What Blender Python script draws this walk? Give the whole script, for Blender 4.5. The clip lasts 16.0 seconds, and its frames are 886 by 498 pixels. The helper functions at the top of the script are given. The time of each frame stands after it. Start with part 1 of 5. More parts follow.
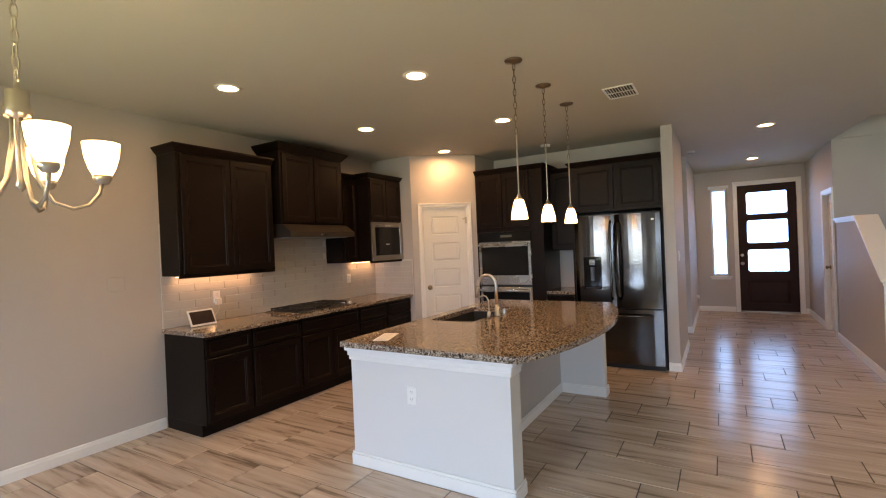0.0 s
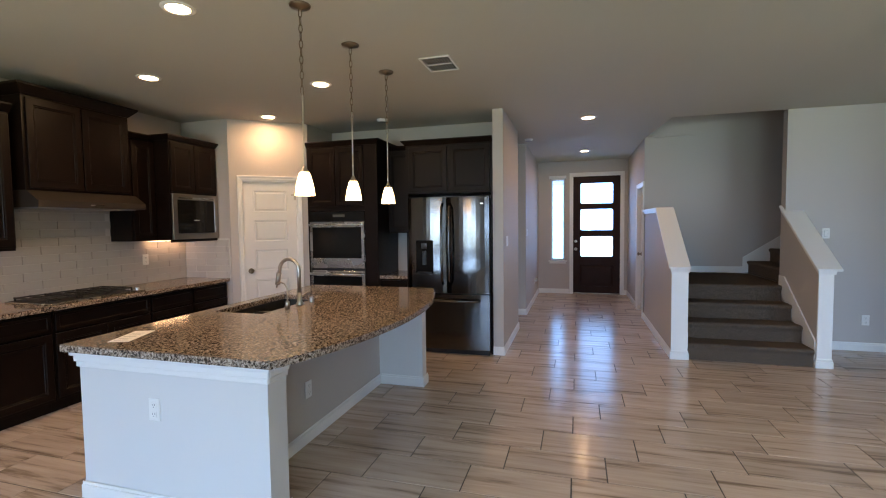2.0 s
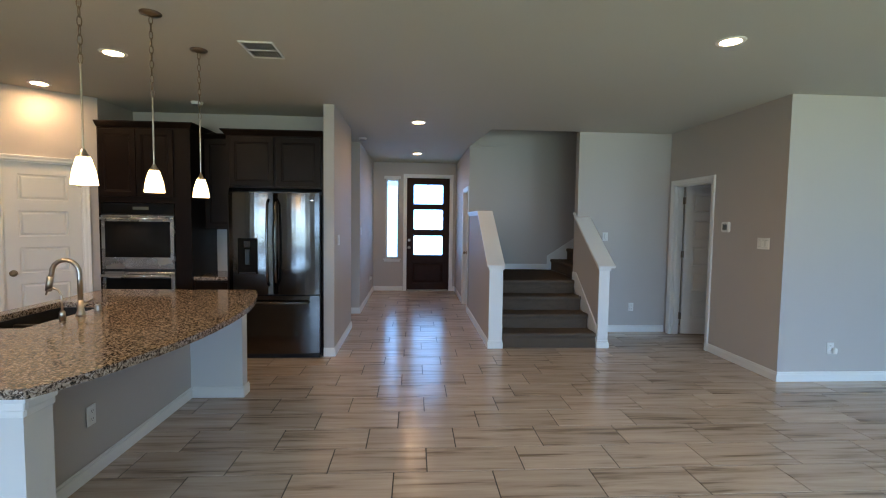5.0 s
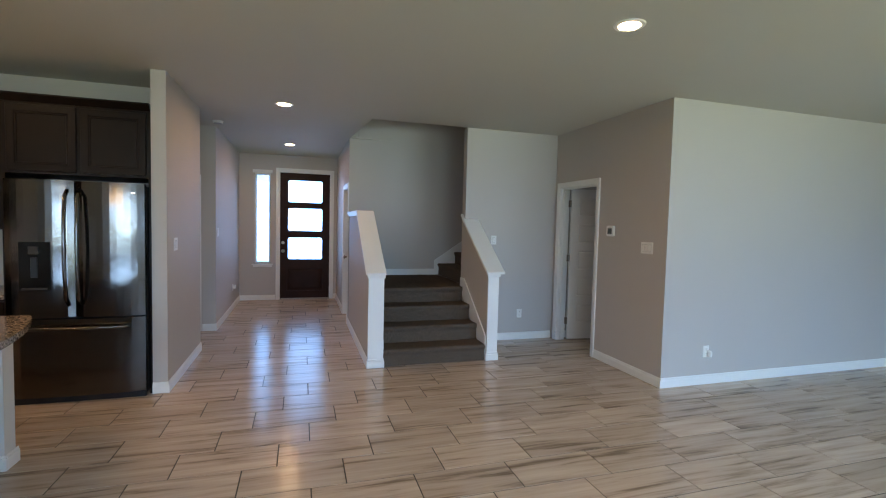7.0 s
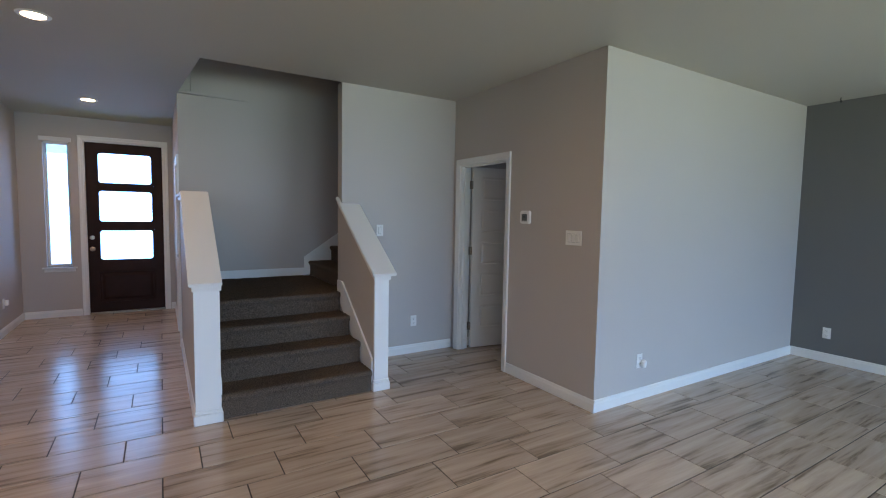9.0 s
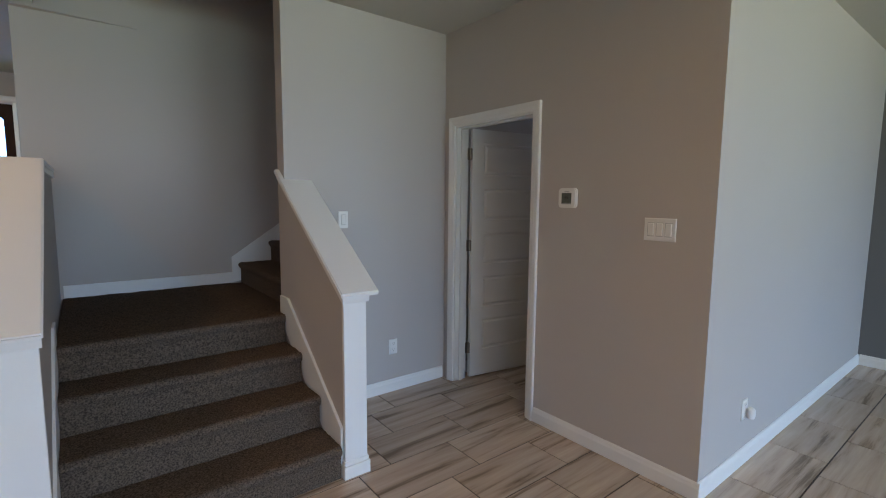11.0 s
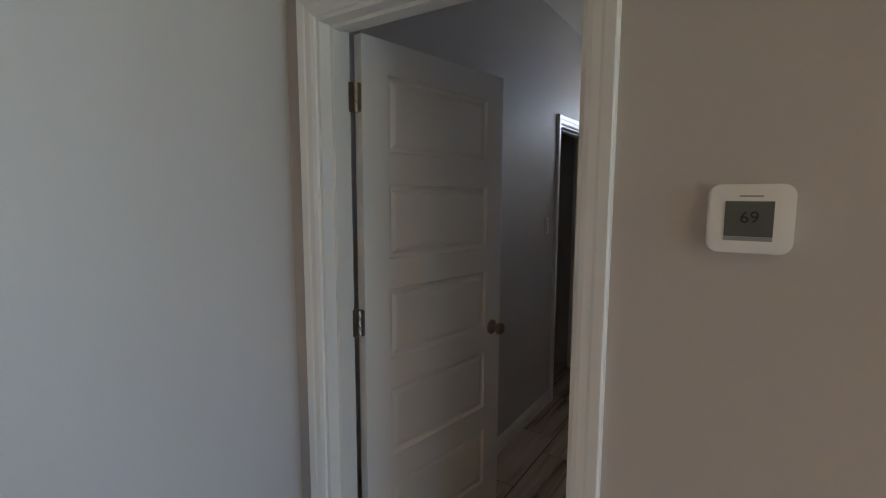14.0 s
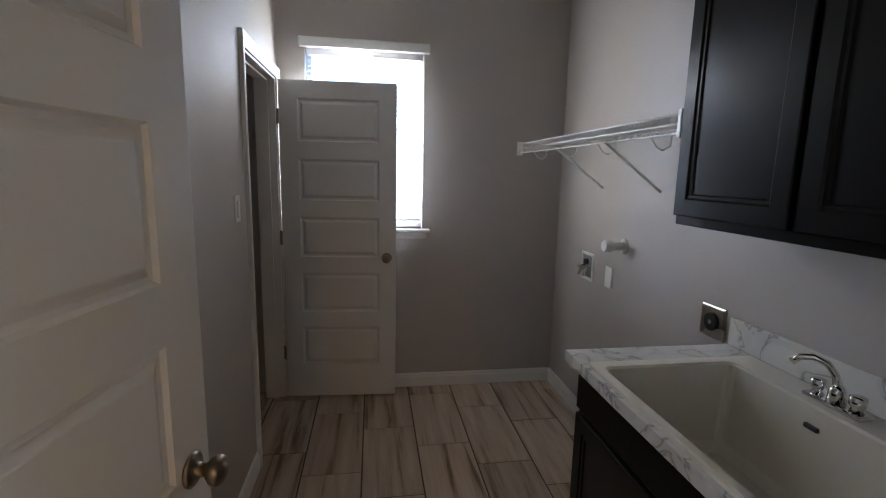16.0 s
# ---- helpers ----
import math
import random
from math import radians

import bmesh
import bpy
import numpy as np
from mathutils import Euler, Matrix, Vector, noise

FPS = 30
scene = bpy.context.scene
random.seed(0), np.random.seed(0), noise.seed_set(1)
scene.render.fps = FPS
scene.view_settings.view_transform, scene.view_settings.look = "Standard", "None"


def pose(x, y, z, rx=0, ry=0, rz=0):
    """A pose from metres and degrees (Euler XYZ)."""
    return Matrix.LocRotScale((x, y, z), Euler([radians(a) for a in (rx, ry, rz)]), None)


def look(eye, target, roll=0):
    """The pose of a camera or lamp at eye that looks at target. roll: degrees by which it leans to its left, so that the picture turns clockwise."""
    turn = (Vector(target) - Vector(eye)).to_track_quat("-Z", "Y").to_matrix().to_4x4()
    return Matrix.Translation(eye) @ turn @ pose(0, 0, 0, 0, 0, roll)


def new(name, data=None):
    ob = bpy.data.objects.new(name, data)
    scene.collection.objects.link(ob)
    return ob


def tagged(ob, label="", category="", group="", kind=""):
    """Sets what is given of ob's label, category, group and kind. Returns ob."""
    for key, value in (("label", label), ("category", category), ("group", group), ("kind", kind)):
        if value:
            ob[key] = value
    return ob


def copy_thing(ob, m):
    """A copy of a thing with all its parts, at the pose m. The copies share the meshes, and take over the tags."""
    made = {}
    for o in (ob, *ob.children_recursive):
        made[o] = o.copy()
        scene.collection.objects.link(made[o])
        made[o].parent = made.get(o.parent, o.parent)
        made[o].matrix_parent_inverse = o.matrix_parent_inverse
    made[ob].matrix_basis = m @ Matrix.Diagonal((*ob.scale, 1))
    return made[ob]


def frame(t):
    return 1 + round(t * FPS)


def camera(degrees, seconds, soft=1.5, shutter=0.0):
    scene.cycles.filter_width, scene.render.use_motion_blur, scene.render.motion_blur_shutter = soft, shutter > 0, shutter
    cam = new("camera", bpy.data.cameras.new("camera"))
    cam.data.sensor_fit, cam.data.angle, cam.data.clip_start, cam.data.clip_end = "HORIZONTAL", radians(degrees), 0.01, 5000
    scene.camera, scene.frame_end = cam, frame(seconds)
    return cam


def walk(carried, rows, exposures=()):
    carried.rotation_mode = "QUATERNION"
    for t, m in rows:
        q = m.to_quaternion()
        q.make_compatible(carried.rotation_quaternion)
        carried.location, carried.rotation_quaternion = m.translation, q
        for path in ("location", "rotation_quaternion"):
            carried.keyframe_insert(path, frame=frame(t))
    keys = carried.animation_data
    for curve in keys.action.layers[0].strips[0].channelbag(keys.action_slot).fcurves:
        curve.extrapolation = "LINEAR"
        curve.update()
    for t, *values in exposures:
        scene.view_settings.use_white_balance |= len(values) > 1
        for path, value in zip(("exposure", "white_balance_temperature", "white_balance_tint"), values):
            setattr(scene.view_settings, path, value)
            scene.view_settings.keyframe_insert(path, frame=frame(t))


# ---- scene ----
cam = camera(87.3, 16.0, soft=1.1)
PATH = [
    (0, (0.198, 0.254, 1.495), (-0.831, 1.968, 1.485), -2.4),
    (0.5, (0.241, 0.5, 1.477), (-0.643, 2.294, 1.444), -2.3),
    (1, (0.3, 0.788, 1.477), (-0.426, 2.65, 1.41), -1.8),
    (1.5, (0.442, 0.834, 1.468), (-0.155, 2.74, 1.364), -1.5),
    (2, (0.547, 0.847, 1.485), (-0.006, 2.766, 1.377), -0.7),
    (2.5, (0.603, 0.907, 1.479), (0.012, 2.814, 1.361), -0.5),
    (3, (0.605, 0.891, 1.481), (-0.061, 2.773, 1.37), -0.6),
    (3.5, (0.584, 0.853, 1.483), (-0.131, 2.713, 1.311), 0.1),
    (4, (0.578, 0.799, 1.504), (-0.004, 2.708, 1.366), 1.0),
    (4.3, (0.572, 0.784, 1.499), (0.215, 2.749, 1.39), 1.1),
    (4.5, (0.615, 0.778, 1.507), (0.421, 2.765, 1.397), 0.9),
    (4.7, (0.626, 0.803, 1.507), (0.58, 2.799, 1.39), 0.8),
    (7, (0.855, 1.509, 1.513), (1.441, 3.418, 1.407), 1.4),
    (7.5, (1.015, 1.801, 1.522), (1.775, 3.649, 1.428), 1.2),
    (8, (1.14, 2.081, 1.504), (2.037, 3.865, 1.392), 1.3),
    (8.5, (1.227, 2.398, 1.503), (2.24, 4.115, 1.35), 1.3),
    (9, (1.342, 2.721, 1.488), (2.382, 4.423, 1.344), 1.0),
    (9.2, (1.401, 2.87, 1.497), (2.422, 4.582, 1.331), 0.9),
    (11.3, (1.961, 4.323, 1.469), (3.213, 5.867, 1.244), 0.5),
    (11.5, (2.057, 4.436, 1.485), (3.327, 5.963, 1.25), 0.6),
    (12, (2.224, 4.741, 1.468), (3.58, 6.192, 1.234), 0.5),
    (12.5, (2.46, 5.07, 1.479), (3.837, 6.489, 1.174), -0.4),
    (13, (2.659, 5.382, 1.5), (4.158, 6.675, 1.221), -0.3),
    (13.5, (2.936, 5.602, 1.507), (4.476, 6.855, 1.261), -1.2),
    (14, (3.187, 5.889, 1.522), (4.842, 6.989, 1.295), 0.2),
    (14.5, (3.43, 6.12, 1.507), (5.213, 6.999, 1.284), 1.1),
    (15, (3.775, 6.307, 1.477), (5.64, 6.973, 1.201), 0.2),
    (15.2, (3.866, 6.360, 1.490), (5.77, 6.913, 1.222), -0.3),
    (15.5, (3.997, 6.408, 1.491), (5.951, 6.714, 1.195), 1.2),
    (16, (4.147, 6.492, 1.492), (6.098, 6.192, 1.169), 1.3),
]
walk(cam, [(t, look(eye, target, roll)) for t, eye, target, roll in PATH],
     [(0.0, 0.35, 8200, 25), (0.5, 0.35, 7900, 23), (1.5, 0.35, 7000, 20), (2.5, 0.3, 6600, 16), (3.5, 0.3, 6500, 13), (4.5, 0.15, 6500, 12), (7.0, 0.35, 6700, 14), (9.2, 0.25, 6400, 18), (11.5, 0.3, 6950, 19), (12.5, 0.42, 7000, 18), (14.5, 0.35, 7050, 16), (15.3, 0.65, 7300, 16), (16.0, 1.45, 7500, 17)])

# ---------------------------------------------------------------- world and light
CEIL = 2.74
SOUTH = -1.8
WEST = -4.05
EAST = 7.38
world = bpy.data.worlds.new("world")
scene.world = world
world.use_nodes = True
_nt = world.node_tree
_sky = _nt.nodes.new("ShaderNodeTexSky")
_sky.sky_type = "NISHITA"
_sky.sun_disc = False
_sky.sun_elevation = radians(55)
_sky.sun_rotation = radians(80)
_nt.links.new(_sky.outputs[0], _nt.nodes["Background"].inputs[0])
_nt.nodes["Background"].inputs[1].default_value = 0.12


def lamp(name, kind, m, energy, color, **kw):
    d = bpy.data.lights.new(name, kind)
    d.energy, d.color = energy, color
    for k, v in kw.items():
        if k == "size":
            d.size = v
        elif k == "size_y":
            d.shape, d.size_y = "RECTANGLE", v
        elif k == "angle":
            d.angle = v
        elif k == "spread":
            d.spread = v
    ob = new(name, d)
    ob.matrix_world = m
    return ob


lamp("sun", "SUN", look((0, 0, 0), (-0.57, -0.05, -0.82)), 5.0, (1, 0.95, 0.88), angle=radians(0.5))
SKYBLUE = (0.345, 0.62, 1.0)
LAWN = (0.84, 1.0, 0.60)
# daylight of the rear windows: the sky shines down through them, the sunlit lawn shines up
REAR = [(-2.9, -1.1, 0.6, 2.25), (0.6, 2.5, 0.05, 2.25), (3.4, 5.0, 0.5, 2.25), (5.3, 6.9, 0.5, 2.25)]
for a, b, lo, hi in REAR:
    mid, zc = (a + b) / 2, (lo + hi) / 2
    area = (18.0 if lo < 0.2 else 28.0 if a < 0 else 34.0) * (b - a) * (hi - lo)
    lamp("window_skylight", "AREA", look((mid, SOUTH - 0.04, zc), (mid, SOUTH + 1.0, zc - 0.72)), area * 0.74, SKYBLUE,
         size=b - a, size_y=(hi - lo) * 0.7, spread=radians(105))
    lamp("window_lawn_light", "AREA", look((mid, SOUTH - 0.05, zc), (mid, SOUTH + 1.0, zc + 0.95)), area * 0.42, LAWN,
         size=b - a, size_y=(hi - lo) * 0.7, spread=radians(95))
lamp("laundry_daylight", "AREA", look((7.30, 6.53, 1.68), (4, 6.2, 1.3)), 20.0, (0.78, 0.90, 1.0), size=0.68, size_y=1.1)


# ---------------------------------------------------------------- materials
def mat(name, color, rough=0.5, metal=0.0, var=0.06, scale=6.0, bump=0.0, bump_scale=200.0, spec=0.5, coat=0.0, rvar=0.0):
    m = bpy.data.materials.new(name)
    m.use_nodes = True
    nt = m.node_tree
    b = nt.nodes["Principled BSDF"]
    b.inputs["Roughness"].default_value = rough
    b.inputs["Metallic"].default_value = metal
    b.inputs["Specular IOR Level"].default_value = spec
    b.inputs["Coat Weight"].default_value = coat
    tc = nt.nodes.new("ShaderNodeTexCoord")
    n1 = nt.nodes.new("ShaderNodeTexNoise")
    n1.inputs["Scale"].default_value = scale
    n1.inputs["Detail"].default_value = 6
    nt.links.new(tc.outputs["Object"], n1.inputs["Vector"])
    mx = nt.nodes.new("ShaderNodeMix")
    mx.data_type = "RGBA"
    mx.inputs["A"].default_value = (*[c * (1 - var) for c in color], 1)
    mx.inputs["B"].default_value = (*[min(1, c * (1 + var)) for c in color], 1)
    nt.links.new(n1.outputs["Fac"], mx.inputs["Factor"])
    nt.links.new(mx.outputs["Result"], b.inputs["Base Color"])
    if rvar:
        mr = nt.nodes.new("ShaderNodeMapRange")
        mr.inputs["To Min"].default_value = max(0.02, rough - rvar)
        mr.inputs["To Max"].default_value = rough + rvar
        nt.links.new(n1.outputs["Fac"], mr.inputs["Value"])
        nt.links.new(mr.outputs["Result"], b.inputs["Roughness"])
    if bump:
        n2 = nt.nodes.new("ShaderNodeTexNoise")
        n2.inputs["Scale"].default_value = bump_scale
        n2.inputs["Detail"].default_value = 3
        nt.links.new(tc.outputs["Object"], n2.inputs["Vector"])
        bp = nt.nodes.new("ShaderNodeBump")
        bp.inputs["Strength"].default_value = bump
        bp.inputs["Distance"].default_value = 0.004
        nt.links.new(n2.outputs["Fac"], bp.inputs["Height"])
        nt.links.new(bp.outputs["Normal"], b.inputs["Normal"])
    return m


def glow(name, color, strength):
    m = bpy.data.materials.new(name)
    m.use_nodes = True
    b = m.node_tree.nodes["Principled BSDF"]
    b.inputs["Base Color"].default_value = (0.8, 0.78, 0.74, 1)
    b.inputs["Emission Color"].default_value = (*color, 1)
    b.inputs["Emission Strength"].default_value = strength
    return m


def pane_mat(name):
    m = bpy.data.materials.new(name)
    m.use_nodes = True
    nt = m.node_tree
    nt.nodes.remove(nt.nodes["Principled BSDF"])
    out = nt.nodes["Material Output"]
    t = nt.nodes.new("ShaderNodeBsdfTransparent")
    g = nt.nodes.new("ShaderNodeBsdfGlossy")
    g.inputs["Roughness"].default_value = 0.02
    mx = nt.nodes.new("ShaderNodeMixShader")
    mx.inputs[0].default_value = 0.07
    nt.links.new(t.outputs[0], mx.inputs[1])
    nt.links.new(g.outputs[0], mx.inputs[2])
    nt.links.new(mx.outputs[0], out.inputs[0])
    return m


def granite_mat():
    m = bpy.data.materials.new("granite")
    m.use_nodes = True
    nt = m.node_tree
    b = nt.nodes["Principled BSDF"]
    b.inputs["Roughness"].default_value = 0.09
    tc = nt.nodes.new("ShaderNodeTexCoord")
    warp = nt.nodes.new("ShaderNodeTexNoise")
    warp.inputs["Scale"].default_value = 30
    warp.inputs["Detail"].default_value = 3
    nt.links.new(tc.outputs["Object"], warp.inputs["Vector"])
    add = nt.nodes.new("ShaderNodeMixRGB")
    add.blend_type = "LINEAR_LIGHT"
    add.inputs[0].default_value = 0.02
    nt.links.new(tc.outputs["Object"], add.inputs[1])
    nt.links.new(warp.outputs["Color"], add.inputs[2])
    n = nt.nodes.new("ShaderNodeTexNoise")
    n.inputs["Scale"].default_value = 78
    n.inputs["Detail"].default_value = 4
    n.inputs["Roughness"].default_value = 0.65
    nt.links.new(add.outputs[0], n.inputs["Vector"])
    r = nt.nodes.new("ShaderNodeValToRGB")
    e = r.color_ramp.elements
    e[0].position, e[0].color = 0.38, (0.012, 0.010, 0.009, 1)
    e[1].position, e[1].color = 0.66, (0.56, 0.48, 0.415, 1)
    for p, c in ((0.435, (0.06, 0.043, 0.033, 1)), (0.48, (0.21, 0.152, 0.115, 1)), (0.55, (0.38, 0.30, 0.235, 1))):
        x = e.new(p)
        x.color = c
    nt.links.new(n.outputs["Fac"], r.inputs[0])
    v = nt.nodes.new("ShaderNodeTexVoronoi")
    v.inputs["Scale"].default_value = 95
    nt.links.new(add.outputs[0], v.inputs["Vector"])
    lt = nt.nodes.new("ShaderNodeMath")
    lt.operation = "LESS_THAN"
    lt.inputs[1].default_value = 0.2
    nt.links.new(v.outputs["Distance"], lt.inputs[0])
    mx = nt.nodes.new("ShaderNodeMix")
    mx.data_type = "RGBA"
    nt.links.new(lt.outputs[0], mx.inputs["Factor"])
    nt.links.new(r.outputs[0], mx.inputs["A"])
    mx.inputs["B"].default_value = (0.028, 0.024, 0.021, 1)
    nt.links.new(mx.outputs["Result"], b.inputs["Base Color"])
    return m


def tile_mat(name, coord="Object"):
    """Wood-look porcelain: streaks along x, each tile shifted by its own random value."""
    m = bpy.data.materials.new(name)
    m.use_nodes = True
    nt = m.node_tree
    b = nt.nodes["Principled BSDF"]
    geo = nt.nodes.new("ShaderNodeNewGeometry")
    oi = nt.nodes.new("ShaderNodeObjectInfo")
    sm = nt.nodes.new("ShaderNodeMath")
    sm.operation = "ADD"
    nt.links.new(oi.outputs["Random"], sm.inputs[0])
    nt.links.new(geo.outputs["Random Per Island"], sm.inputs[1])
    sc = nt.nodes.new("ShaderNodeVectorMath")
    sc.operation = "MULTIPLY"
    sc.inputs[1].default_value = (0.8, 11.0, 1.0)
    nt.links.new(geo.outputs["Position"], sc.inputs[0])
    cmb = nt.nodes.new("ShaderNodeCombineXYZ")
    ml = nt.nodes.new("ShaderNodeMath")
    ml.operation = "MULTIPLY"
    ml.inputs[1].default_value = 37.0
    nt.links.new(sm.outputs[0], ml.inputs[0])
    nt.links.new(ml.outputs[0], cmb.inputs["Z"])
    nt.links.new(ml.outputs[0], cmb.inputs["X"])
    ad = nt.nodes.new("ShaderNodeVectorMath")
    nt.links.new(sc.outputs[0], ad.inputs[0])
    nt.links.new(cmb.outputs[0], ad.inputs[1])
    n1 = nt.nodes.new("ShaderNodeTexNoise")
    n1.inputs["Scale"].default_value = 1.5
    n1.inputs["Detail"].default_value = 7
    n1.inputs["Roughness"].default_value = 0.6
    n1.inputs["Distortion"].default_value = 0.35
    nt.links.new(ad.outputs[0], n1.inputs["Vector"])
    r = nt.nodes.new("ShaderNodeValToRGB")
    e = r.color_ramp.elements
    e[0].position, e[0].color = 0.32, (0.22, 0.158, 0.113, 1)
    e[1].position, e[1].color = 0.68, (0.63, 0.505, 0.41, 1)
    x = e.new(0.46)
    x.color = (0.51, 0.392, 0.31, 1)
    nt.links.new(n1.outputs["Fac"], r.inputs[0])
    hv = nt.nodes.new("ShaderNodeHueSaturation")
    mr = nt.nodes.new("ShaderNodeMapRange")
    mr.inputs["From Max"].default_value = 2.0
    mr.inputs["To Min"].default_value = 0.82
    mr.inputs["To Max"].default_value = 1.15
    nt.links.new(sm.outputs[0], mr.inputs["Value"])
    nt.links.new(mr.outputs["Result"], hv.inputs["Value"])
    nt.links.new(r.outputs[0], hv.inputs["Color"])
    nt.links.new(hv.outputs[0], b.inputs["Base Color"])
    r2 = nt.nodes.new("ShaderNodeMapRange")
    r2.inputs["To Min"].default_value = 0.165
    r2.inputs["To Max"].default_value = 0.255
    nt.links.new(n1.outputs["Fac"], r2.inputs["Value"])
    nt.links.new(r2.outputs["Result"], b.inputs["Roughness"])
    bp = nt.nodes.new("ShaderNodeBump")
    bp.inputs["Strength"].default_value = 0.12
    bp.inputs["Distance"].default_value = 0.003
    nt.links.new(n1.outputs["Fac"], bp.inputs["Height"])
    nt.links.new(bp.outputs["Normal"], b.inputs["Normal"])
    return m


def marble_mat():
    m = mat("marble_laminate", (0.72, 0.70, 0.67), 0.25)
    nt = m.node_tree
    b = nt.nodes["Principled BSDF"]
    tc = nt.nodes.new("ShaderNodeTexCoord")
    n = nt.nodes.new("ShaderNodeTexNoise")
    n.inputs["Scale"].default_value = 4
    n.inputs["Detail"].default_value = 8
    n.inputs["Distortion"].default_value = 1.6
    nt.links.new(tc.outputs["Object"], n.inputs["Vector"])
    r = nt.nodes.new("ShaderNodeValToRGB")
    e = r.color_ramp.elements
    e[0].position, e[0].color = 0.36, (0.70, 0.68, 0.65, 1)
    e[1].position, e[1].color = 0.56, (0.74, 0.72, 0.69, 1)
    for p, c in ((0.445, (0.66, 0.64, 0.61, 1)), (0.465, (0.36, 0.35, 0.34, 1)), (0.485, (0.66, 0.64, 0.61, 1))):
        x = e.new(p)
        x.color = c
    nt.links.new(n.outputs["Fac"], r.inputs[0])
    nt.links.new(r.outputs[0], b.inputs["Base Color"])
    return m


def carpet_mat():
    m = mat("carpet", (0.15, 0.115, 0.09), 0.95, var=0.35, scale=9, bump=0.7, bump_scale=160, spec=0.1)
    nt = m.node_tree
    b = nt.nodes["Principled BSDF"]
    tc = nt.nodes.new("ShaderNodeTexCoord")
    n = nt.nodes.new("ShaderNodeTexNoise")
    n.inputs["Scale"].default_value = 130
    n.inputs["Detail"].default_value = 2
    nt.links.new(tc.outputs["Object"], n.inputs["Vector"])
    r = nt.nodes.new("ShaderNodeValToRGB")
    e = r.color_ramp.elements
    e[0].position, e[0].color = 0.34, (0.052, 0.037, 0.028, 1)
    e[1].position, e[1].color = 0.66, (0.158, 0.116, 0.087, 1)
    nt.links.new(n.outputs["Fac"], r.inputs[0])
    nt.links.new(r.outputs[0], b.inputs["Base Color"])
    return m


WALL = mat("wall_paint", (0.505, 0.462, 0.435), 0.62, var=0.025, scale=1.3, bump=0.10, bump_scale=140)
CEILP = mat("ceiling_paint", (0.51, 0.485, 0.435), 0.8, var=0.03, scale=1.0, bump=0.2, bump_scale=90)
ACCENT = mat("accent_paint", (0.17, 0.168, 0.165), 0.6, var=0.03, scale=1.5, bump=0.10, bump_scale=140)
TRIM = mat("white_trim", (0.80, 0.79, 0.77), 0.35, var=0.02, scale=3, bump=0.03, bump_scale=60)
DOORW = mat("white_door", (0.74, 0.725, 0.70), 0.38, var=0.03, scale=2.5, bump=0.06, bump_scale=70)
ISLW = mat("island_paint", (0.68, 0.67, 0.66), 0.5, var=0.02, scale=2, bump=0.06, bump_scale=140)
ESP = mat("espresso_wood", (0.0085, 0.0046, 0.0034), 0.36, spec=0.14, var=0.4, scale=7, bump=0.06, bump_scale=60, rvar=0.06)
BLACKW = mat("black_cabinet", (0.005, 0.0048, 0.005), 0.3, spec=0.12, var=0.3, scale=6, bump=0.05, bump_scale=60)
DOORD = mat("dark_front_door", (0.030, 0.013, 0.010), 0.5, spec=0.15, var=0.4, scale=5, bump=0.05, bump_scale=50)
GRANITE = granite_mat()
TILE = tile_mat("floor_tile")
GROUT = mat("grout", (0.07, 0.058, 0.05), 0.9, var=0.15, scale=30)
CARPET = carpet_mat()
STEEL = mat("stainless", (0.50, 0.485, 0.46), 0.27, 1.0, var=0.06, scale=3, rvar=0.05)
DSTEEL = mat("black_stainless", (0.125, 0.115, 0.108), 0.15, 1.0, var=0.06, scale=2, rvar=0.03, bump=0.6, bump_scale=4.5)
HOODM = mat("hood_metal", (0.10, 0.082, 0.072), 0.38, 0.8, var=0.08, scale=4)
MWSTEEL = mat("bronzed_steel", (0.33, 0.30, 0.27), 0.34, 1.0, var=0.06, scale=3)
HINGE = mat("satin_bronze", (0.30, 0.25, 0.21), 0.36, 1.0, var=0.12, scale=25)
NICKEL = mat("brushed_nickel", (0.53, 0.485, 0.43), 0.3, 1.0, var=0.05, scale=8)
BRONZE = mat("bronze_knob", (0.26, 0.21, 0.16), 0.3, 1.0, var=0.1, scale=9)
CHROME = mat("chrome", (0.75, 0.75, 0.75), 0.08, 1.0, var=0.02)
BLACK = mat("black_plastic", (0.012, 0.012, 0.013), 0.35, var=0.2)
GLASSD = mat("dark_glass", (0.008, 0.008, 0.008), 0.08, spec=0.22, var=0.1)
IRON = mat("cast_iron", (0.018, 0.017, 0.017), 0.6, var=0.3, scale=20)
WPLAST = mat("white_plastic", (0.80, 0.79, 0.77), 0.35, var=0.015)
GREYP = mat("grey_plastic", (0.33, 0.33, 0.33), 0.5, var=0.05)
SUBWAY = mat("subway_tile", (0.52, 0.50, 0.475), 0.14, var=0.03, scale=4)
GROUTL = mat("light_grout", (0.62, 0.605, 0.58), 0.85, var=0.05, scale=20)
SINKD = mat("dark_sink", (0.02, 0.019, 0.019), 0.4, var=0.2)
CREAM = mat("cream_basin", (0.74, 0.69, 0.60), 0.3, var=0.02)
MARBLE = marble_mat()
PAPER = mat("paper", (0.82, 0.80, 0.77), 0.7, var=0.03, scale=30)
GRASS = mat("grass", (0.11, 0.22, 0.05), 0.9, var=0.4, scale=4)
FENCE = mat("fence_wood", (0.30, 0.22, 0.15), 0.8, var=0.25, scale=3)
# wall colour darkened to stand in for the shade of the unlit rooms
DARKROOM = mat("shade_toned_paint", (0.30, 0.28, 0.265), 0.7, var=0.04)
PANE = pane_mat("window_pane")
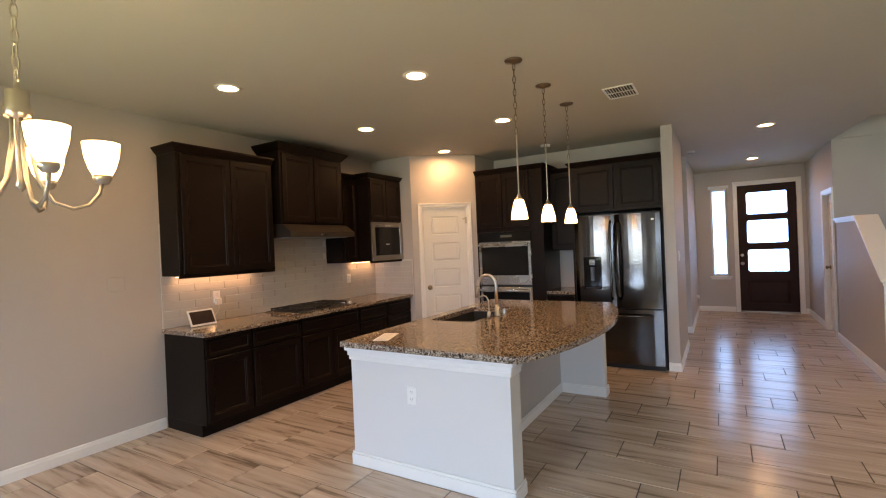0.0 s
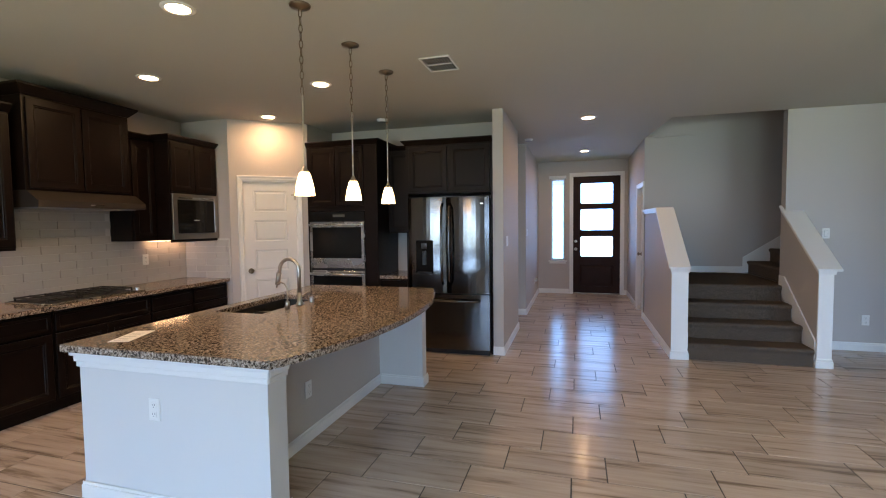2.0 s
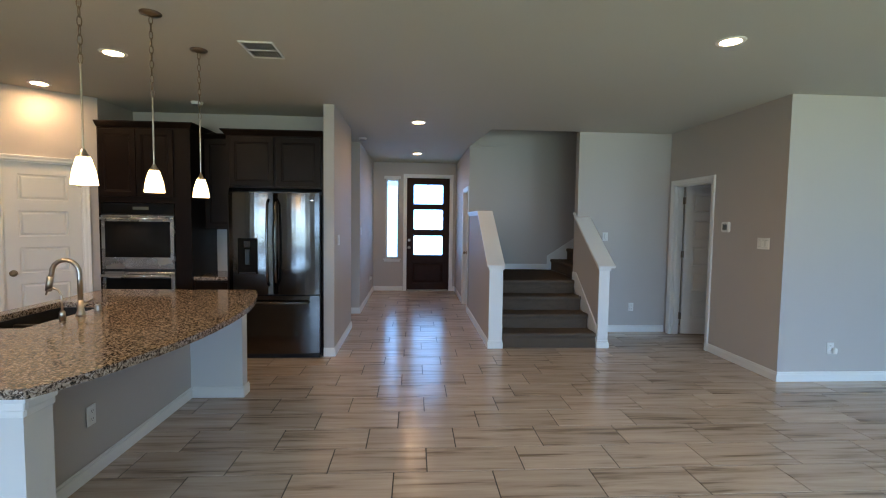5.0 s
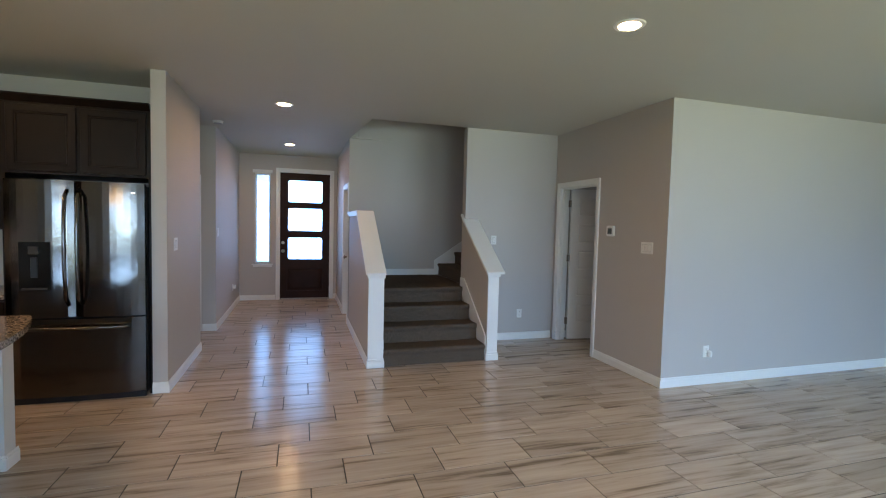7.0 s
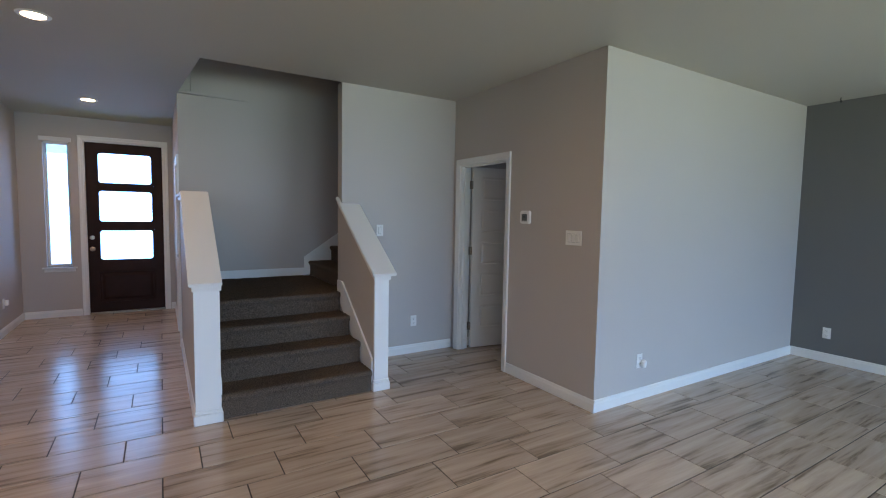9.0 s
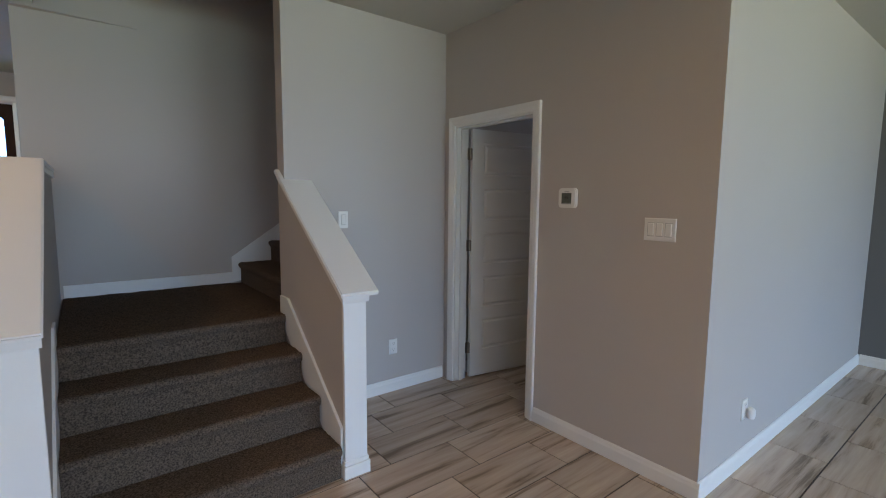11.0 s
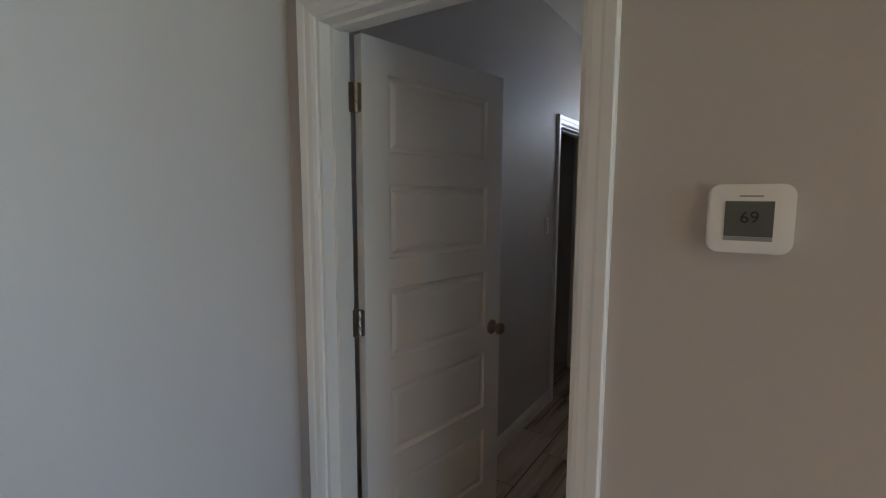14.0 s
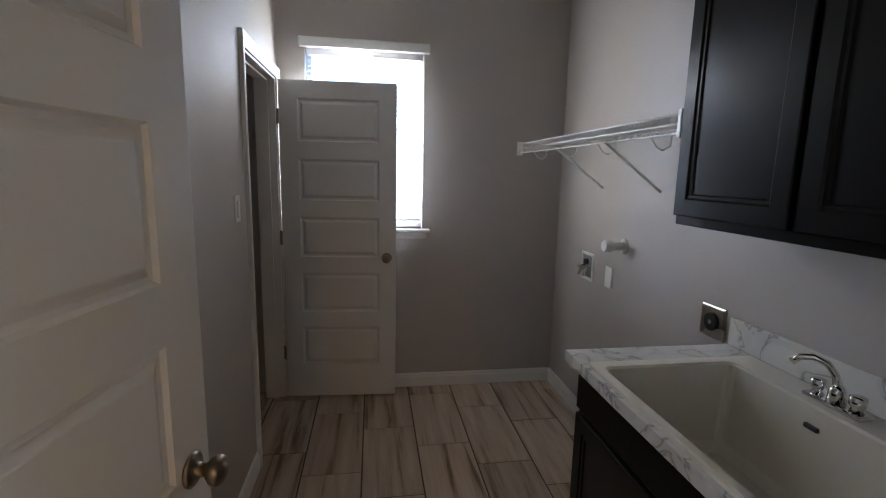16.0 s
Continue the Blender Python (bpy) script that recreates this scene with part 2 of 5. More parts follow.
CANLIT = glow("can_lens", (1.0, 0.64, 0.32), 195.0)
PENDLIT = glow("pendant_glass", (1.0, 0.66, 0.30), 9.0)
CHANLIT = glow("chandelier_glass", (1.0, 0.68, 0.34), 7.0)
UNDERLIT = glow("under_cabinet_lens", (1.0, 0.58, 0.30), 14.0)
OUTSIDE = glow("bright_outdoors", (0.19, 0.47, 1.0), 5.8)
LCD = mat("lcd_grey", (0.10, 0.11, 0.10), 0.3, var=0.05)
SCREEN = mat("tablet_screen", (0.035, 0.022, 0.02), 0.15, var=0.3, scale=20)

# ---------------------------------------------------------------- mesh helpers
ROOT = {}


def mesh_ob(name, bm, material, smooth=False):
    bmesh.ops.recalc_face_normals(bm, faces=bm.faces[:])
    me = bpy.data.meshes.new(name)
    bm.to_mesh(me)
    bm.free()
    me.materials.append(material)
    if smooth:
        me.shade_smooth()
    return new(name, me)


def thing(name, m, label, category, group="", kind=""):
    ob = new(name)
    ob.empty_display_size = 0.1
    ob.matrix_basis = m
    ROOT[ob.name] = m
    return tagged(ob, label, category, group, kind)


def part(name, bm, material, parent, label="", smooth=False, local=False):
    """One mesh under a thing or part. Vertices are in world metres, or with local=True in the thing's own frame."""
    m = ROOT[parent.name]
    if not local:
        bm.transform(m.inverted())
    ob = mesh_ob(name, bm, material, smooth)
    ob.parent = parent
    ROOT[ob.name] = m
    if label:
        tagged(ob, label)
    return ob


def solo(name, bm, material, label, category, kind="", group="", smooth=False):
    ob = mesh_ob(name, bm, material, smooth)
    ROOT[ob.name] = Matrix.Identity(4)
    return tagged(ob, label, category, group, kind)


def box(bm, x0, x1, y0, y1, z0, z1, bevel=0.0, seg=1):
    r = bmesh.ops.create_cube(bm, size=1.0)
    vs = r["verts"]
    for v in vs:
        v.co = Vector(((x0 + x1) / 2 + v.co.x * (x1 - x0), (y0 + y1) / 2 + v.co.y * (y1 - y0), (z0 + z1) / 2 + v.co.z * (z1 - z0)))
    if bevel:
        es = list({e for v in vs for e in v.link_edges})
        bmesh.ops.bevel(bm, geom=es, offset=bevel, segments=seg, profile=0.5, affect="EDGES")
    return bm


def B(x0, x1, y0, y1, z0, z1, bevel=0.0, seg=1):
    return box(bmesh.new(), x0, x1, y0, y1, z0, z1, bevel, seg)


def prism(bm, pts, axis, a, b):
    """Extrude a 2D outline along an axis. pts are in the other two axes, in order."""
    def mk(p, t):
        return {"x": (t, p[0], p[1]), "y": (p[0], t, p[1]), "z": (p[0], p[1], t)}[axis]
    lo = [bm.verts.new(mk(p, a)) for p in pts]
    hi = [bm.verts.new(mk(p, b)) for p in pts]
    n = len(pts)
    bm.faces.new(lo)
    bm.faces.new(hi[::-1])
    for i in range(n):
        bm.faces.new((lo[i], hi[i], hi[(i + 1) % n], lo[(i + 1) % n]))
    return bm


def rings(bm, o, u, v, n, w, h, steps, base=True):
    """A rectangular panel, outline w by h at o along u and v, rising along n by steps of (inset, height)."""
    o, u, v, n = Vector(o), Vector(u), Vector(v), Vector(n)
    loops = []
    for ins, ht in steps:
        loops.append([bm.verts.new(o + u * a + v * b + n * ht) for a, b in
                      ((ins, ins), (w - ins, ins), (w - ins, h - ins), (ins, h - ins))])
    for p, q in zip(loops, loops[1:]):
        for i in range(4):
            bm.faces.new((p[i], p[(i + 1) % 4], q[(i + 1) % 4], q[i]))
    if base:
        bm.faces.new(loops[0][::-1])
    bm.faces.new(loops[-1])
    return bm


SHAKER = [(0, 0), (0, 0.016), (0.003, 0.019), (0.052, 0.019), (0.058, 0.014), (0.066, 0.014), (0.070, 0.009)]
SLAB = [(0, 0), (0, 0.016), (0.004, 0.019)]
PLATE = [(0, 0), (0, 0.003), (0.004, 0.006)]


def lathe(bm, prof, m=Matrix.Identity(4), seg=20):
    cols = []
    for i in range(seg):
        a = 2 * math.pi * i / seg
        cols.append([bm.verts.new(m @ Vector((r * math.cos(a), r * math.sin(a), z))) for r, z in prof])
    for i in range(seg):
        p, q = cols[i], cols[(i + 1) % seg]
        for j in range(len(prof) - 1):
            bm.faces.new((p[j], q[j], q[j + 1], p[j + 1]))
    if prof[0][0] > 1e-4:
        bm.faces.new([c[0] for c in cols][::-1])
    if prof[-1][0] > 1e-4:
        bm.faces.new([c[-1] for c in cols])
    bmesh.ops.remove_doubles(bm, verts=bm.verts[:], dist=1e-6)
    return bm


def rounded(w, h, r, k=6):
    """Outline of a rectangle with rounded corners."""
    return [(sx * (w / 2 - r) + r * math.cos(a), sz * (h / 2 - r) + r * math.sin(a))
            for sx, sz, a0 in ((1, 1, 0), (-1, 1, 90), (-1, -1, 180), (1, -1, 270)) for a in [radians(a0 + 90 * i / k) for i in range(k + 1)]]


def tube(bm, pts, r, seg=8, closed=False):
    pts = [Vector(p) for p in pts]
    n = len(pts)
    loops = []
    ref = None
    for i, p in enumerate(pts):
        a = pts[i - 1] if (i or closed) else p
        b = pts[(i + 1) % n] if (i < n - 1 or closed) else p
        d = (b - a).normalized()
        if ref is None:
            ref = d.orthogonal().normalized()
        ref = (ref - d * ref.dot(d)).normalized()
        k = d.cross(ref)
        loops.append([bm.verts.new(p + (ref * math.cos(t) + k * math.sin(t)) * r) for t in [2 * math.pi * j / seg for j in range(seg)]])
    last = n if closed else n - 1
    for i in range(last):
        p, q = loops[i], loops[(i + 1) % n]
        for j in range(seg):
            bm.faces.new((p[j], p[(j + 1) % seg], q[(j + 1) % seg], q[j]))
    if not closed:
        bm.faces.new(loops[0][::-1])
        bm.faces.new(loops[-1])
    return bm


def at(x, y, z, rx=0, ry=0, rz=0):
    return pose(x, y, z, rx, ry, rz)


# ---------------------------------------------------------------- structure
def wall(name, axis, p0, p1, a0, a1, openings=(), z0=0.0, z1=CEIL, material=None, label=""):
    """A wall along an axis, between p0 and p1 in thickness, cut by openings (from, to, low, high)."""
    bm = bmesh.new()

    def put(a, b, lo, hi):
        if b - a > 1e-4 and hi - lo > 1e-4:
            if axis == "x":
                box(bm, a, b, p0, p1, lo, hi)
            else:
                box(bm, p0, p1, a, b, lo, hi)
    cur = a0
    for a, b, lo, hi in sorted(openings):
        put(cur, a, z0, z1)
        put(a, b, z0, lo)
        put(a, b, hi, z1)
        cur = b
    put(cur, a1, z0, z1)
    return solo(name, bm, material or WALL, label or "greige painted drywall wall", "wall", "structure")


solo("floor", B(WEST - 0.15, EAST + 0.15, SOUTH - 0.15, 11.0, -0.12, -0.004), GROUT, "dark grout bed under the floor tiles", "floor", "structure")
bm = bmesh.new()
prism(bm, [(WEST - 0.15, 7.1), (1.655, 7.1), (1.535, 8.5), (1.655, 8.502), (1.655, 11.0), (WEST - 0.15, 11.0)], "z", CEIL, CEIL + 0.3)
box(bm, WEST - 0.15, EAST + 0.15, SOUTH - 0.15, 7.1, CEIL, CEIL + 0.3)
box(bm, 5.6, EAST + 0.15, 7.1, 9.2, CEIL, CEIL + 0.3)
solo("ceiling", bm, CEILP, "flat off-white textured drywall ceiling", "ceiling", "structure")

wall("wall_west", "y", WEST - 0.15, WEST, SOUTH - 0.15, 7.5)
wall("wall_south", "x", SOUTH - 0.15, SOUTH, WEST, EAST, REAR)
wall("wall_east_accent", "y", EAST, EAST + 0.15, SOUTH - 0.15, 5.066, material=ACCENT, label="dark grey painted accent wall")
wall("wall_living", "x", 5.066, 5.205, 4.15, EAST + 0.15)
wall("wall_laundry_door", "y", 4.15, 4.27, 5.205, 7.1, [(6.18, 6.975, 0, 2.035)])
wall("wall_nook", "x", 7.1, 7.22, 2.86, 4.27, label="greige wall beside the stairs")
wall("wall_laundry_window", "y", 7.233, 7.40, 5.205, 9.2, [(6.165, 6.90, 1.12, 2.24)])
wall("wall_laundry_side", "x", 7.067, 7.19, 4.27, 7.233, [(6.45, 7.17, 0, 2.035)])
wall("wall_kitchen_back", "x", 6.62, 6.74, WEST, -0.35)
wall("wall_fridge_end", "y", -0.35, -0.235, 5.98, 7.35)
wall("wall_hall_left", "y", -0.37, -0.235, 8.36, 10.85)
wall("wall_side_hall", "x", 8.36, 8.48, -1.6, -0.37, [(-1.25, -0.47, 0, 2.035)], label="greige wall of the side passage")
wall("wall_side_hall_end", "y", -1.72, -1.6, 6.74, 8.48)
wall("wall_front", "x", 10.85, 11.0, -0.37, 1.69, [(0.03, 0.305, 0.69, 2.40), (0.46, 1.41, 0, 2.44)])
wall("wall_hall_right", "y", 1.53, 1.66, 8.5, 10.85, [(8.54, 9.24, 0, 2.035)])
wall("wall_stair_back", "x", 8.5, 8.62, 1.66, 5.6, z1=5.2, label="greige stairwell back wall")
wall("wall_stair_end", "y", 5.48, 5.6, 7.22, 8.5, z1=5.2)
wall("wall_stair_upper", "x", 7.1, 7.22, 1.67, 5.6, z0=CEIL + 0.3, z1=5.2)
wall("wall_stair_left_upper", "y", 1.53, 1.65, 7.22, 8.62, z0=CEIL + 0.3, z1=5.2)
wall("wall_nook_rear", "x", 7.22, 7.3, 4.27, 5.48, z0=0, z1=CEIL)
solo("ceiling_stairwell", B(1.55, 5.6, 7.1, 8.62, 5.2, 5.3), CEILP, "off-white ceiling above the stairwell", "ceiling", "structure")
solo("stair_soffit", prism(bmesh.new(), [(1.535, 8.46), (1.62, 8.44), (2.25, 8.485), (2.25, 8.498), (1.535, 8.498)], "z", CEIL - 0.004, CEIL + 0.02), WALL, "thin painted ledge on the stairwell wall", "ledge", "structure")
# rooms beyond the doorways: their gloom is in the wall colour
wall("wall_utility_far", "x", 9.0, 9.15, 5.6, 7.233, material=DARKROOM, label="wall of the unlit room, its shade put into a darker colour")
wall("wall_utility_side", "y", 5.6, 5.72, 7.19, 9.0, material=DARKROOM, label="wall of the unlit room, its shade put into a darker colour")
wall("wall_side_room", "x", 9.4, 9.5, -1.7, -0.37, material=DARKROOM, label="wall of the unlit side room, its shade put into a darker colour")
wall("wall_side_room_side", "y", -1.7, -1.6, 8.48, 9.4, material=DARKROOM, label="wall of the unlit side room, its shade put into a darker colour")

# pantry: side return, diagonal wall with a door, second return
PA, PB = Vector((-3.38, 5.43, 0)), Vector((-2.68, 6.0, 0))
PD = (PB - PA).normalized()
PLEN = (PB - PA).length
PM = Matrix.Translation(PA) @ Matrix.Rotation(math.atan2(PD.y, PD.x), 4, "Z")
wall("wall_pantry_side", "x", 5.43, 5.53, WEST, -3.38)
wall("wall_pantry_return", "y", -2.78, -2.68, 6.0, 6.62)
bm = bmesh.new()
PO0, PO1 = 0.135, 0.765
box(bm, 0, PO0, 0.0, 0.10, 0, CEIL)
box(bm, PO1, PLEN, 0.0, 0.10, 0, CEIL)
box(bm, PO0, PO1, 0.0, 0.10, 2.035, CEIL)
bm.transform(PM)
solo("wall_pantry_diagonal", bm, WALL, "greige diagonal pantry wall", "wall", "structure")


def baseboard(p0, p1, nx, ny):
    """A run of white baseboard from p0 to p1 on the side that (nx, ny) faces."""
    bm = bmesh.new()
    p0, p1 = Vector((*p0, 0)), Vector((*p1, 0))
    d = (p1 - p0)
    ln = d.length
    prism(bm, [(0, 0.001), (0.014, 0.001), (0.014, 0.066), (0.010, 0.078), (0.009, 0.088), (0.004, 0.096), (0, 0.096)], "x", 0, ln)
    d.normalize()
    m = Matrix(((d.x, nx, 0, p0.x), (d.y, ny, 0, p0.y), (0, 0, 1, 0), (0, 0, 0, 1)))
    bm.transform(m)
    return solo("baseboard", bm, TRIM, "white painted baseboard", "baseboard", "structure")


for p0, p1, nx, ny in (
    ((WEST, SOUTH), (WEST, 2.47), 1, 0), ((4.15, 5.066), (EAST, 5.066), 0, -1), ((EAST, SOUTH), (EAST, 5.052), -1, 0),
    ((4.15, 5.052), (4.15, 6.115), -1, 0), ((2.99, 7.1), (4.13, 7.1), 0, -1), ((-0.235, 5.966), (-0.235, 7.35), 1, 0),
    ((-0.35, 5.98), (-0.235, 5.98), 0, -1), ((-0.235, 8.346), (-0.235, 10.85), 1, 0), ((-0.40, 8.36), (-0.235, 8.36), 0, -1),
    ((-0.221, 10.85), (0.395, 10.85), 0, -1), ((1.475, 10.85), (1.53, 10.85), 0, -1), ((1.53, 9.31), (1.53, 10.836), -1, 0),
    ((1.53, 7.2), (1.53, 8.47), -1, 0), ((7.233, 5.219), (7.233, 7.067), -1, 0), ((5.58, 5.205), (7.233, 5.205), 0, 1),
    ((4.284, 7.067), (6.385, 7.067), 0, -1), ((-0.35, 7.35), (-0.235, 7.35), 0, 1), ((4.27, 5.85), (4.27, 6.11), 1, 0),
):
    baseboard(p0, p1, nx, ny)


def casing(m, w, h, both=0.0, width=0.062):
    """White stepped door casing round an opening w by h. Local: x along the wall, y=0 the wall face, -y towards the viewer."""
    bm = bmesh.new()
    prof = [(0, 0), (0, -0.010), (0.012, -0.014), (0.030, -0.015), (0.036, -0.018), (width - 0.004, -0.021), (width, -0.018), (width, 0)]
    n = len(prof)
    path = [(0, 0), (0, h), (w, h), (w, 0)]
    loops = []
    for i, (px, pz) in enumerate(path):
        dx = -1 if i < 2 else 1
        dz = 1 if i in (1, 2) else 0
        loops.append([bm.verts.new((px + dx * (a - 0.004), b, pz + dz * (a - 0.004))) for a, b in prof])
    for p, q in zip(loops, loops[1:]):
        for j in range(n):
            bm.faces.new((p[j], p[(j + 1) % n], q[(j + 1) % n], q[j]))
    bm.faces.new(loops[0])
    bm.faces.new(loops[-1][::-1])
    if both:
        box(bm, -0.0, 0.016, 0.0, both, 0, h)
        box(bm, w - 0.016, w, 0.0, both, 0, h)
        box(bm, 0.016, w - 0.016, 0.0, both, h - 0.016, h)
        box(bm, 0.016, 0.028, both * 0.35, both * 0.62, 0, h - 0.016)
        box(bm, w - 0.028, w - 0.016, both * 0.35, both * 0.62, 0, h - 0.016)
        box(bm, 0.028, w - 0.028, both * 0.35, both * 0.62, h - 0.028, h - 0.016)
    bm.transform(m)
    return solo("door_trim", bm, TRIM, "white stepped door casing with jamb", "door casing", "structure")


solo("threshold", B(0.46, 1.41, 10.855, 10.96, 0.0, 0.022, 0.004), BRONZE, "dark metal threshold under the front door", "threshold", "structure")
casing(at(4.15, 6.975, 0, rz=-90), 0.795, 2.035, 0.12)
casing(at(4.27, 6.18, 0, rz=90), 0.795, 2.035)
casing(at(6.45, 7.067, 0), 0.72, 2.035, 0.12)
casing(at(0.46, 10.85, 0), 0.95, 2.44, 0.13)
casing(at(1.53, 9.24, 0, rz=-90), 0.70, 2.035, 0.13)
casing(at(-1.25, 8.36, 0), 0.78, 2.035, 0.11)
casing(PM @ at(PO0, 0, 0), PO1 - PO0, 2.035, 0.10, width=0.056)


# ---------------------------------------------------------------- doors
def knob(parent, x, z, side, material, thick=0.0175):
    """Round knob and rose on one face of a door leaf, in the leaf's frame."""
    m = Matrix.Translation((x, side * thick, z)) @ Matrix.Rotation(radians(-90 * side), 4, "X")
    bm = lathe(bmesh.new(), [(0.0, 0), (0.032, 0), (0.033, 0.004), (0.026, 0.009), (0.014, 0.011), (0.012, 0.026), (0.018, 0.032),
                             (0.026, 0.040), (0.028, 0.050), (0.024, 0.058), (0.012, 0.063), (0.0, 0.064)], m, 20)
    return part("knob", bm, material, parent, "round aged nickel knob", True, True)


def five_panel_door(name, m, w, h, label, knob_x, hinge_zs=(), kind="", hinge_side=1, knob_z=0.94):
    t = thing(name, m, label, "door", kind=kind)
    T, st, top, bot, gap = 0.0175, 0.108, 0.105, 0.228, 0.105
    ph = (h - top - bot - 4 * gap) / 5
    zs = [bot + i * (ph + gap) for i in range(5)]
    bm = bmesh.new()
    box(bm, 0, st, -T, T, 0.008, h)
    box(bm, w - st, w, -T, T, 0.008, h)
    edges = [0.008] + [z for z0 in zs for z in (z0, z0 + ph)] + [h]
    for a, b in zip(edges[::2], edges[1::2]):
        box(bm, st, w - st, -T, T, a, b)
    part("leaf_frame", bm, DOORW, t, local=True)
    for z in zs:
        bm = bmesh.new()
        steps = [(0, T), (0.006, T - 0.008), (0.016, T - 0.010), (0.030, T - 0.003), (0.034, T - 0.002)]
        rings(bm, (st, 0, z), (1, 0, 0), (0, 0, 1), (0, 1, 0), w - 2 * st, ph, steps, False)
        rings(bm, (st, 0, z), (1, 0, 0), (0, 0, 1), (0, -1, 0), w - 2 * st, ph, steps, False)
        part("panel", bm, DOORW, t, local=True)
    knob(t, knob_x, knob_z, -1, BRONZE)
    knob(t, knob_x, knob_z, 1, BRONZE)
    for z in hinge_zs:
        bm = bmesh.new()
        for k in (-1, 0, 1):
            tube(bm, [(-0.007, -hinge_side * 0.004, z + k * 0.030 - 0.0135), (-0.007, -hinge_side * 0.004, z + k * 0.030 + 0.0135)], 0.0068, 8)
        outline = rounded(0.034, 0.090, 0.010, 4)
        prism(bm, [(u - 0.022, w + z) for u, w in outline], "y", -hinge_side * 0.0105 - 0.0012, -hinge_side * 0.0105 + 0.0012)
        prism(bm, [(u - hinge_side * 0.001, w + z) for u, w in outline], "x", -0.0035, 0.0006)
        part("hinge", bm, HINGE, t, "satin bronze butt hinge with rounded leaves", local=True)
    return t


five_panel_door("laundry_door", at(4.292, 6.945, 0.008, rz=-9.0), 0.755, 2.012, "white five-panel interior door standing open into the laundry room", 0.695,
                (0.25, 1.095, 1.82), hinge_side=-1)
five_panel_door("utility_door", at(7.150, 7.045, 0.008, rz=-93.5), 0.705, 2.012, "white five-panel door standing open in front of the window", 0.645,
                (0.30, 1.06, 1.80), hinge_side=-1)
five_panel_door("pantry_door", PM @ at(PO0 + 0.018, 0.032, 0.006), PO1 - PO0 - 0.036, 2.008, "closed white five-panel pantry door", 0.058)
five_panel_door("hall_closet_door", at(1.60, 9.222, 0.006, rz=-90), 0.664, 2.008, "closed white five-panel door in the hallway", 0.06)
five_panel_door("side_passage_door", at(-0.49, 8.46, 0.006, rz=112), 0.74, 2.008, "white five-panel door standing ajar in the side passage", 0.68)
latch = thing("door_latch", PM @ at(PO1 - 0.03, -0.022, 1.80), "small white metal safety latch on the pantry casing", "latch")
part("plate", B(-0.014, 0.014, -0.003, 0.003, 0, 0.09, 0.001), NICKEL, latch, local=True)
part("arm", B(-0.045, 0.0, -0.016, -0.004, 0.055, 0.072, 0.002), NICKEL, latch, local=True)

# front door: dark leaf with three lights
fd = thing("front_door", at(0.935, 10.9, 0.0), "dark stained front door with three glass panes", "door", kind="")
X0, X1 = 0.478, 1.392
PZ = [(0.755, 1.21), (1.30, 1.77), (1.845, 2.30)]
bm = bmesh.new()
box(bm, X0, 0.60, 10.88, 10.925, 0.012, 2.42)
box(bm, 1.275, X1, 10.88, 10.925, 0.012, 2.42)
for a, b in ((0.012, 0.16), (0.60, 0.755), (1.21, 1.30), (1.77, 1.845), (2.30, 2.42)):
    box(bm, 0.60, 1.275, 10.88, 10.925, a, b)
part("leaf_frame", bm, DOORD, fd)
bm = bmesh.new()
rings(bm, (0.60, 10.905, 0.16), (1, 0, 0), (0, 0, 1), (0, -1, 0), 0.675, 0.44, [(0, 0.02), (0.01, 0.008), (0.03, 0.006), (0.06, 0.018), (0.065, 0.019)], False)
part("panel", bm, DOORD, fd)
for a, b in PZ:
    bm = bmesh.new()
    for q in ((0.60, 0.622, a, b), (1.253, 1.275, a, b), (0.622, 1.253, a, a + 0.02), (0.622, 1.253, b - 0.02, b)):
        box(bm, q[0], q[1], 10.872, 10.882, q[2], q[3], 0.002)
    for cx, sx in ((0.62, 1), (1.255, -1)):
        for cz, sz in ((a + 0.018, 1), (b - 0.018, -1)):
            arc = [(cx + sx * 0.045 * (1 - math.sin(q)), cz + sz * 0.045 * (1 - math.cos(q))) for q in [radians(15 * k) for k in range(7)]]
            prism(bm, [(cx, cz)] + arc, "y", 10.874, 10.882)
    pf = part("glazing_bead", bm, DOORD, fd)
    p = part("glass_pane", B(0.60, 1.275, 10.9, 10.904, a, b), PANE, pf)
    p.visible_shadow = False
for z in (0.3, 1.2, 2.1):
    part("hinge", tube(bmesh.new(), [(1.398, 10.872, z - 0.05), (1.398, 10.872, z + 0.05)], 0.008), BRONZE, fd)
knob(fd, 0.53 - 0.935, 0.93, -1, NICKEL, 0.02)
bm = lathe(bmesh.new(), [(0, 0), (0.030, 0), (0.030, 0.012), (0.018, 0.016), (0.018, 0.024), (0.0, 0.025)],
           Matrix.Translation((0.53, 10.88, 1.09)) @ Matrix.Rotation(radians(90), 4, "X"), 18)
part("deadbolt", bm, NICKEL, fd)

